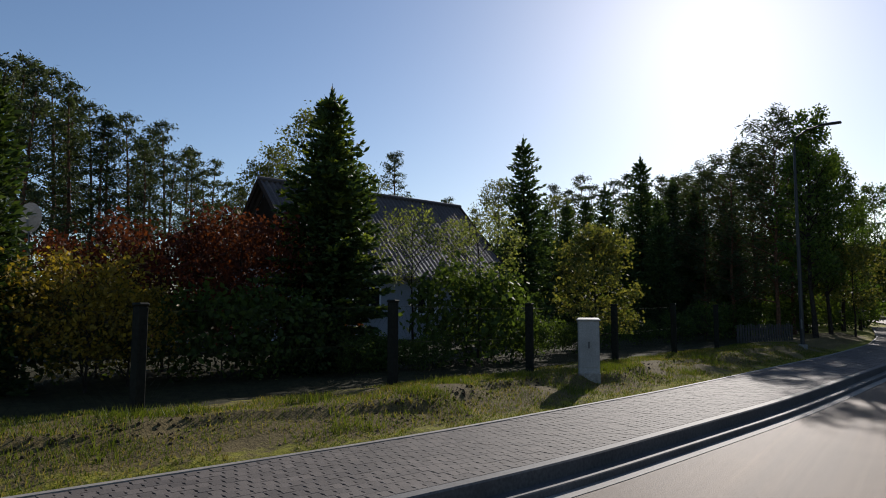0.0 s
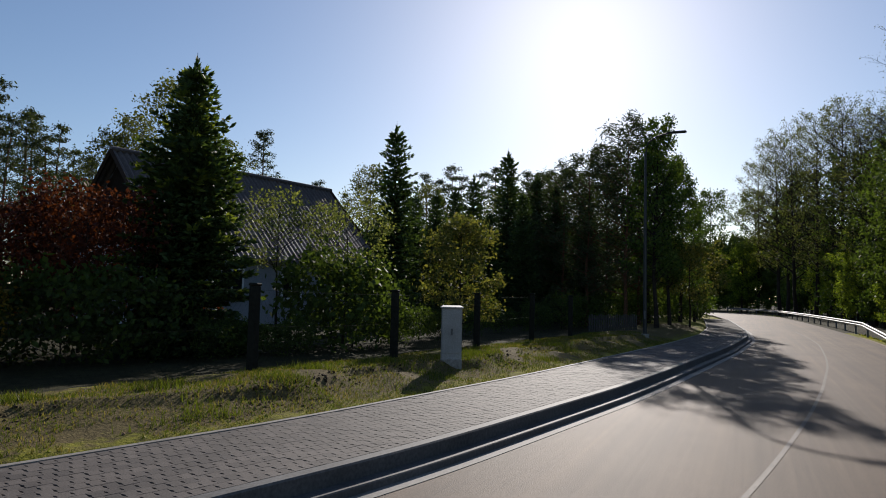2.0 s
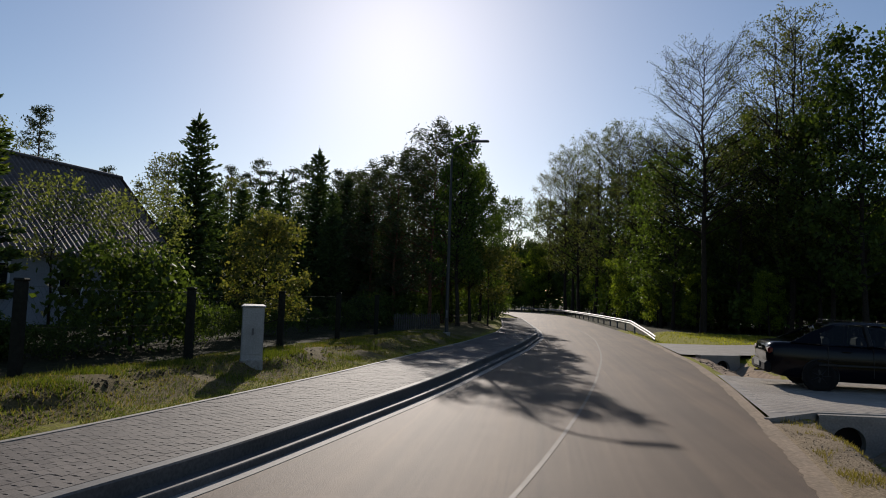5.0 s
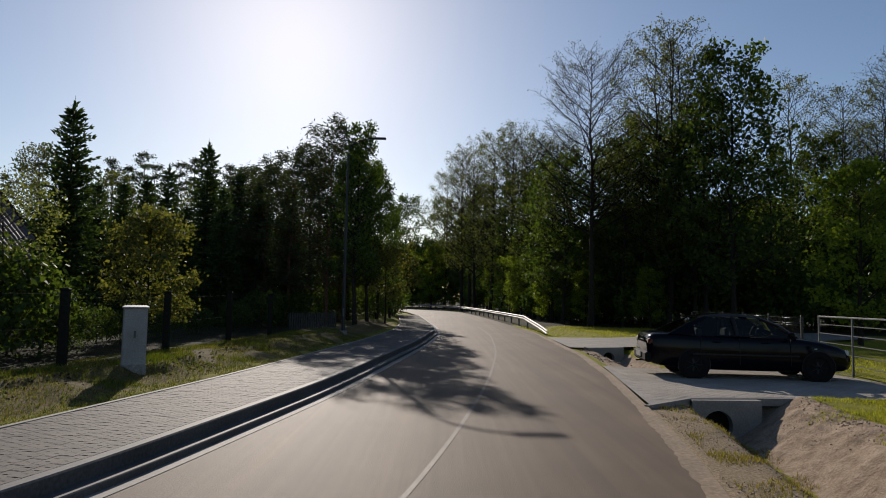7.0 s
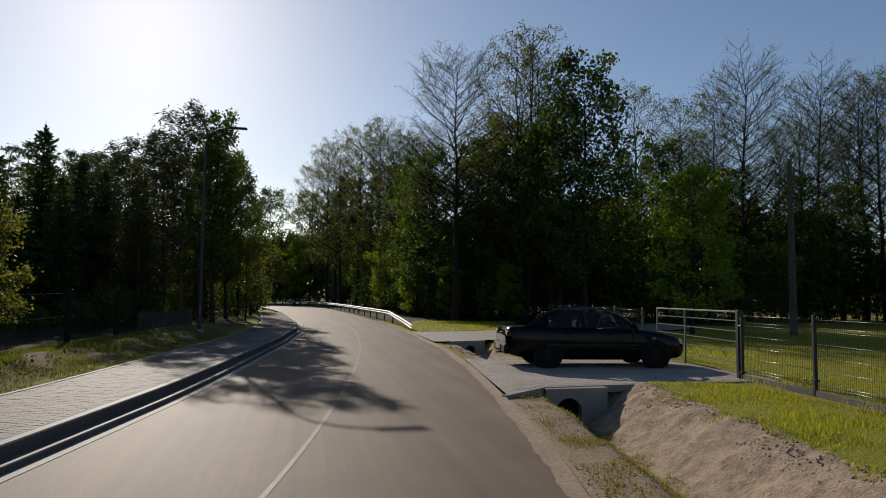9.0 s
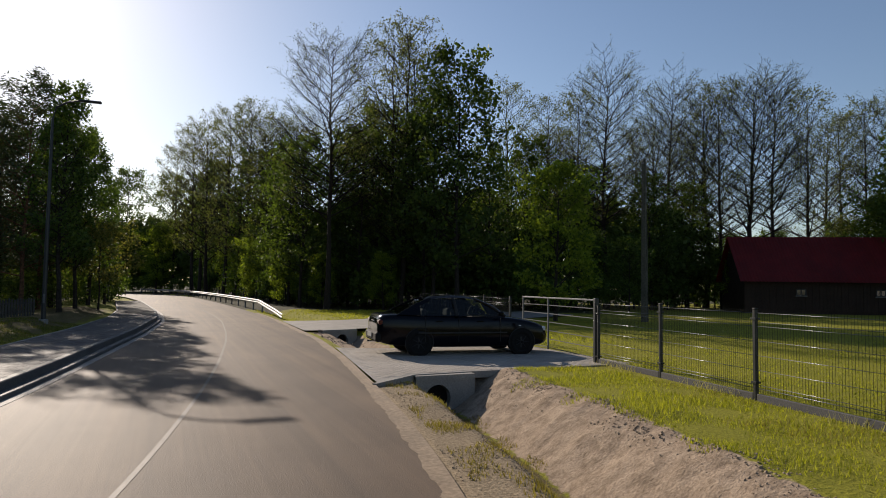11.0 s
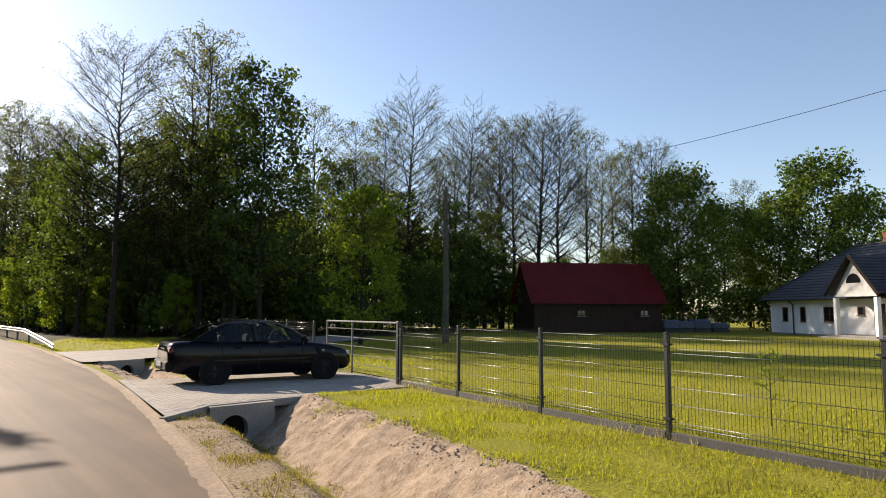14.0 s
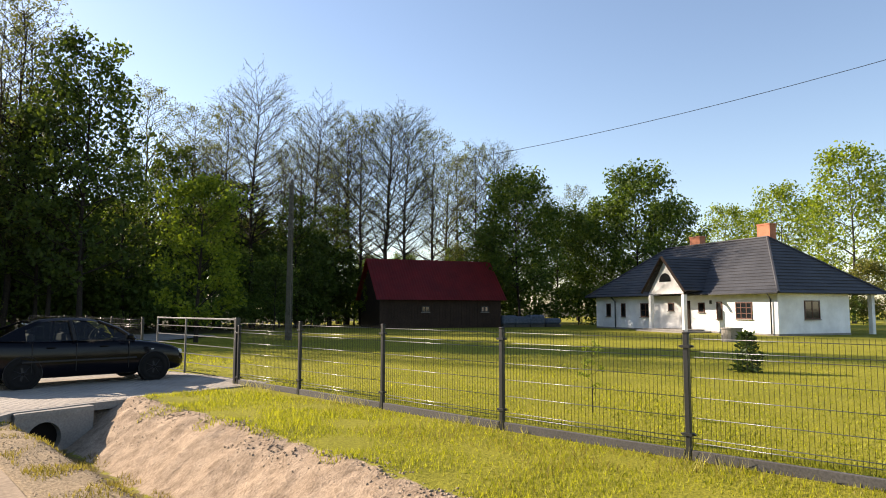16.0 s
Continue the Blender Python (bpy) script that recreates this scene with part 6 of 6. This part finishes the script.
stones("sand_clods", 1500, clods, 0.006, 0.026, SAND, "clods of dry sandy earth on the ditch bank", "earth", 62)


def crest(r, n):
    y = r.uniform(1.5, 11.8, n)
    x = right_x(y) + 3.0 + 0.12 * np.sin(y * 1.7) + r.normal(0, 0.13, n)
    return x, y, wobble(x, y, 0.45, 67) > -0.35


stones("crest_soil", 900, crest, 0.012, 0.036, SAND, "crumbled earth along the top of the ditch bank", "earth", 67)
stones("sand_heap", 1000, clods_far, 0.02, 0.07, SAND, "clods of sandy earth by the far ditch", "earth", 63)


def bank_soil(r, n):
    y = r.uniform(2, 20, n)
    x = left_x(y) - WALK_W - r.uniform(0.3, 1.9, n)
    return x, y, wobble(x, y, 0.9, 64) > 0.35


stones("bank_clods", 1100, bank_soil, 0.012, 0.036, CLOD, "small stones and soil lumps on the bank", "earth", 64)


def soil_ridge(r, n):
    y = r.uniform(2, 20, n)
    x = left_x(y) - WALK_W - 1.25 + r.normal(0, 0.22, n) + 0.25 * np.sin(y * 1.1)
    return x, y, wobble(x, y, 1.2, 65) + r.uniform(-0.5, 0.5, n) > 0.2


stones("soil_ridge", 1500, soil_ridge, 0.012, 0.05, SOIL_DARK, "dark turned soil lumps along the bank", "earth", 65)


def paver_outline(l, w, t):
    """Interlocking double-T stone, long side across the pavement."""
    a, b = l / 2, w / 2
    n = t
    return [(-a, -b), (-a * 0.45, -b), (-a * 0.2, -b + n), (a * 0.2, -b + n), (a * 0.45, -b), (a, -b), (a, b), (a * 0.45, b), (a * 0.2, b - n), (-a * 0.2, b - n), (-a * 0.45, b), (-a, b)]


def paver_mesh():
    bm = bmesh.new()
    out = paver_outline(0.1405, 0.1085, 0.009)
    top = [bm.verts.new((x * 0.985, y * 0.98, WALK_Z)) for x, y in out]
    mid = [bm.verts.new((x, y, WALK_Z - 0.004)) for x, y in out]
    low = [bm.verts.new((x, y, WALK_Z - 0.03)) for x, y in out]
    bm.faces.new(top)
    for r, s in ((top, mid), (mid, low)):
        for k in range(12):
            bm.faces.new((s[k], s[(k + 1) % 12], r[(k + 1) % 12], r[k]))
    me = bpy.data.meshes.new("paving_stone")
    bm.to_mesh(me)
    bm.free()
    return me


def tint_by(m, kind, out):
    """A slightly different grey from stone to stone."""
    src = node(m, kind)
    link_in = bsdf(m).inputs["Base Color"].links[0].from_socket
    g = ramp(m, src.outputs[out], [(0.0, (0.75, 0.75, 0.76)), (1.0, (1.2, 1.19, 1.17))])
    wire(m, mix(m, 1.0, link_in, g, "MULTIPLY"), bsdf(m).inputs["Base Color"])


PAVER_REST = PAVER.copy()
tint_by(PAVER, "ShaderNodeObjectInfo", "Random")
tint_by(PAVER_REST, "ShaderNodeNewGeometry", "Random Per Island")
paving = thing("paving", Matrix(), "grey interlocking concrete paving of the footway", "paving", kind="structure")
stone = paver_mesh()
stone.materials.append(PAVER)
block_faces = ((4, 5, 6, 7), (0, 1, 5, 4), (1, 2, 6, 5), (2, 3, 7, 6), (3, 0, 4, 7))
base = [tuple(v.co) for v in stone.vertices]
faces = [tuple(p.vertices) for p in stone.polygons]
block = [(i * 0.0702, j * 0.0542, WALK_Z - 0.02) for i, j in ((-1, -1), (1, -1), (1, 1), (-1, 1))] + [(i * 0.0692, j * 0.0530, WALK_Z) for i, j in ((-1, -1), (1, -1), (1, 1), (-1, 1))]
rest_v, rest_f = [], []
prng = np.random.RandomState(71)
near = 0
row_y = -8.0
while row_y < 34:
    dx = float(left_x(row_y + 0.5) - left_x(row_y - 0.5))
    n = math.hypot(1, dx)
    tx, ty, nx, ny = dx / n, 1 / n, -1 / n, dx / n
    cols = 12
    for k in range(cols):
        off = 0.448 + 0.0705 + k * 0.1420
        shift = 0.055 if k % 2 else 0.0
        cxp = float(left_x(row_y)) + nx * off + tx * shift
        cyp = row_y + ny * off + ty * shift
        ang = math.atan2(ny, nx)
        dz = prng.uniform(-0.002, 0.002)
        if 5.2 < row_y < 10.1 and near < 300:
            ob = new("paving_stone", stone)
            ob.parent = paving
            ob.matrix_basis = Matrix.Translation((cxp, cyp, dz)) @ Matrix.Rotation(ang, 4, "Z")
            near += 1
        else:
            c, s = math.cos(ang), math.sin(ang)
            q = len(rest_v)
            shape, sides = (base, faces) if 2 < row_y < 16 else (block, block_faces)
            rest_v.extend([(cxp + c * x - s * y, cyp + s * x + c * y, z + dz) for x, y, z in shape])
            rest_f.extend([tuple(q + a for a in f) for f in sides])
    row_y += 0.110 / n
me = bpy.data.meshes.new("paving_rest")
me.from_pydata(rest_v, [], rest_f)
me.materials.append(PAVER_REST)
rest = new("paving_rest", me)
rest.parent = paving
tagged(rest, kind="stuff")

# driveway paving, too fine to pick apart
DRIVE_STONE = rough_surface("pale grey paving", (0.30, 0.265, 0.225), (0.40, 0.36, 0.31), 50.0, 0.8, 0.85, 0.2, 0.003, 0.2)
dv, df = [], []
for x in np.arange(3.3, 9.6, 0.206):
    for j, y in enumerate(np.arange(10.9, 18.2, 0.106)):
        xx = x + (0.103 if j % 2 else 0.0)
        corner = [(xx - 0.1, y - 0.05), (xx + 0.1, y - 0.05), (xx + 0.1, y + 0.05), (xx - 0.1, y + 0.05)]
        if all(float(along(DRIVE_NEAR, a)) + 0.12 < b < float(along(DRIVE_FAR, a)) - 0.05 and a > float(right_x(b)) + 0.22 for a, b in corner):
            q = len(dv)
            dz = prng.uniform(0, 0.003)
            dv += [(a, b, 0.013) for a, b in corner] + [(xx + (a - xx) * 0.99, y + (b - y) * 0.985, 0.0142 + dz * 0.15) for a, b in corner]
            df += [(q + 4, q + 5, q + 6, q + 7)] + [(q + k, q + (k + 1) % 4, q + 4 + (k + 1) % 4, q + 4 + k) for k in range(4)]
drv = link("driveway_paving", mesh_of("driveway_paving", dv, df, DRIVE_STONE), None)
tagged(drv, "pale grey brick paving of the driveway", "paving", kind="stuff")
tagged(part("driveway_edging", prism(bmesh.new(), ((-0.04, -0.1), (-0.04, 0.03), (0.04, 0.03), (0.04, -0.1)), [(3.32, 10.96), (4.34, 11.86), (5.60, 12.0), (9.0, 12.2)]), CONCRETE), "narrow concrete edging of the driveway", "edging", kind="structure")
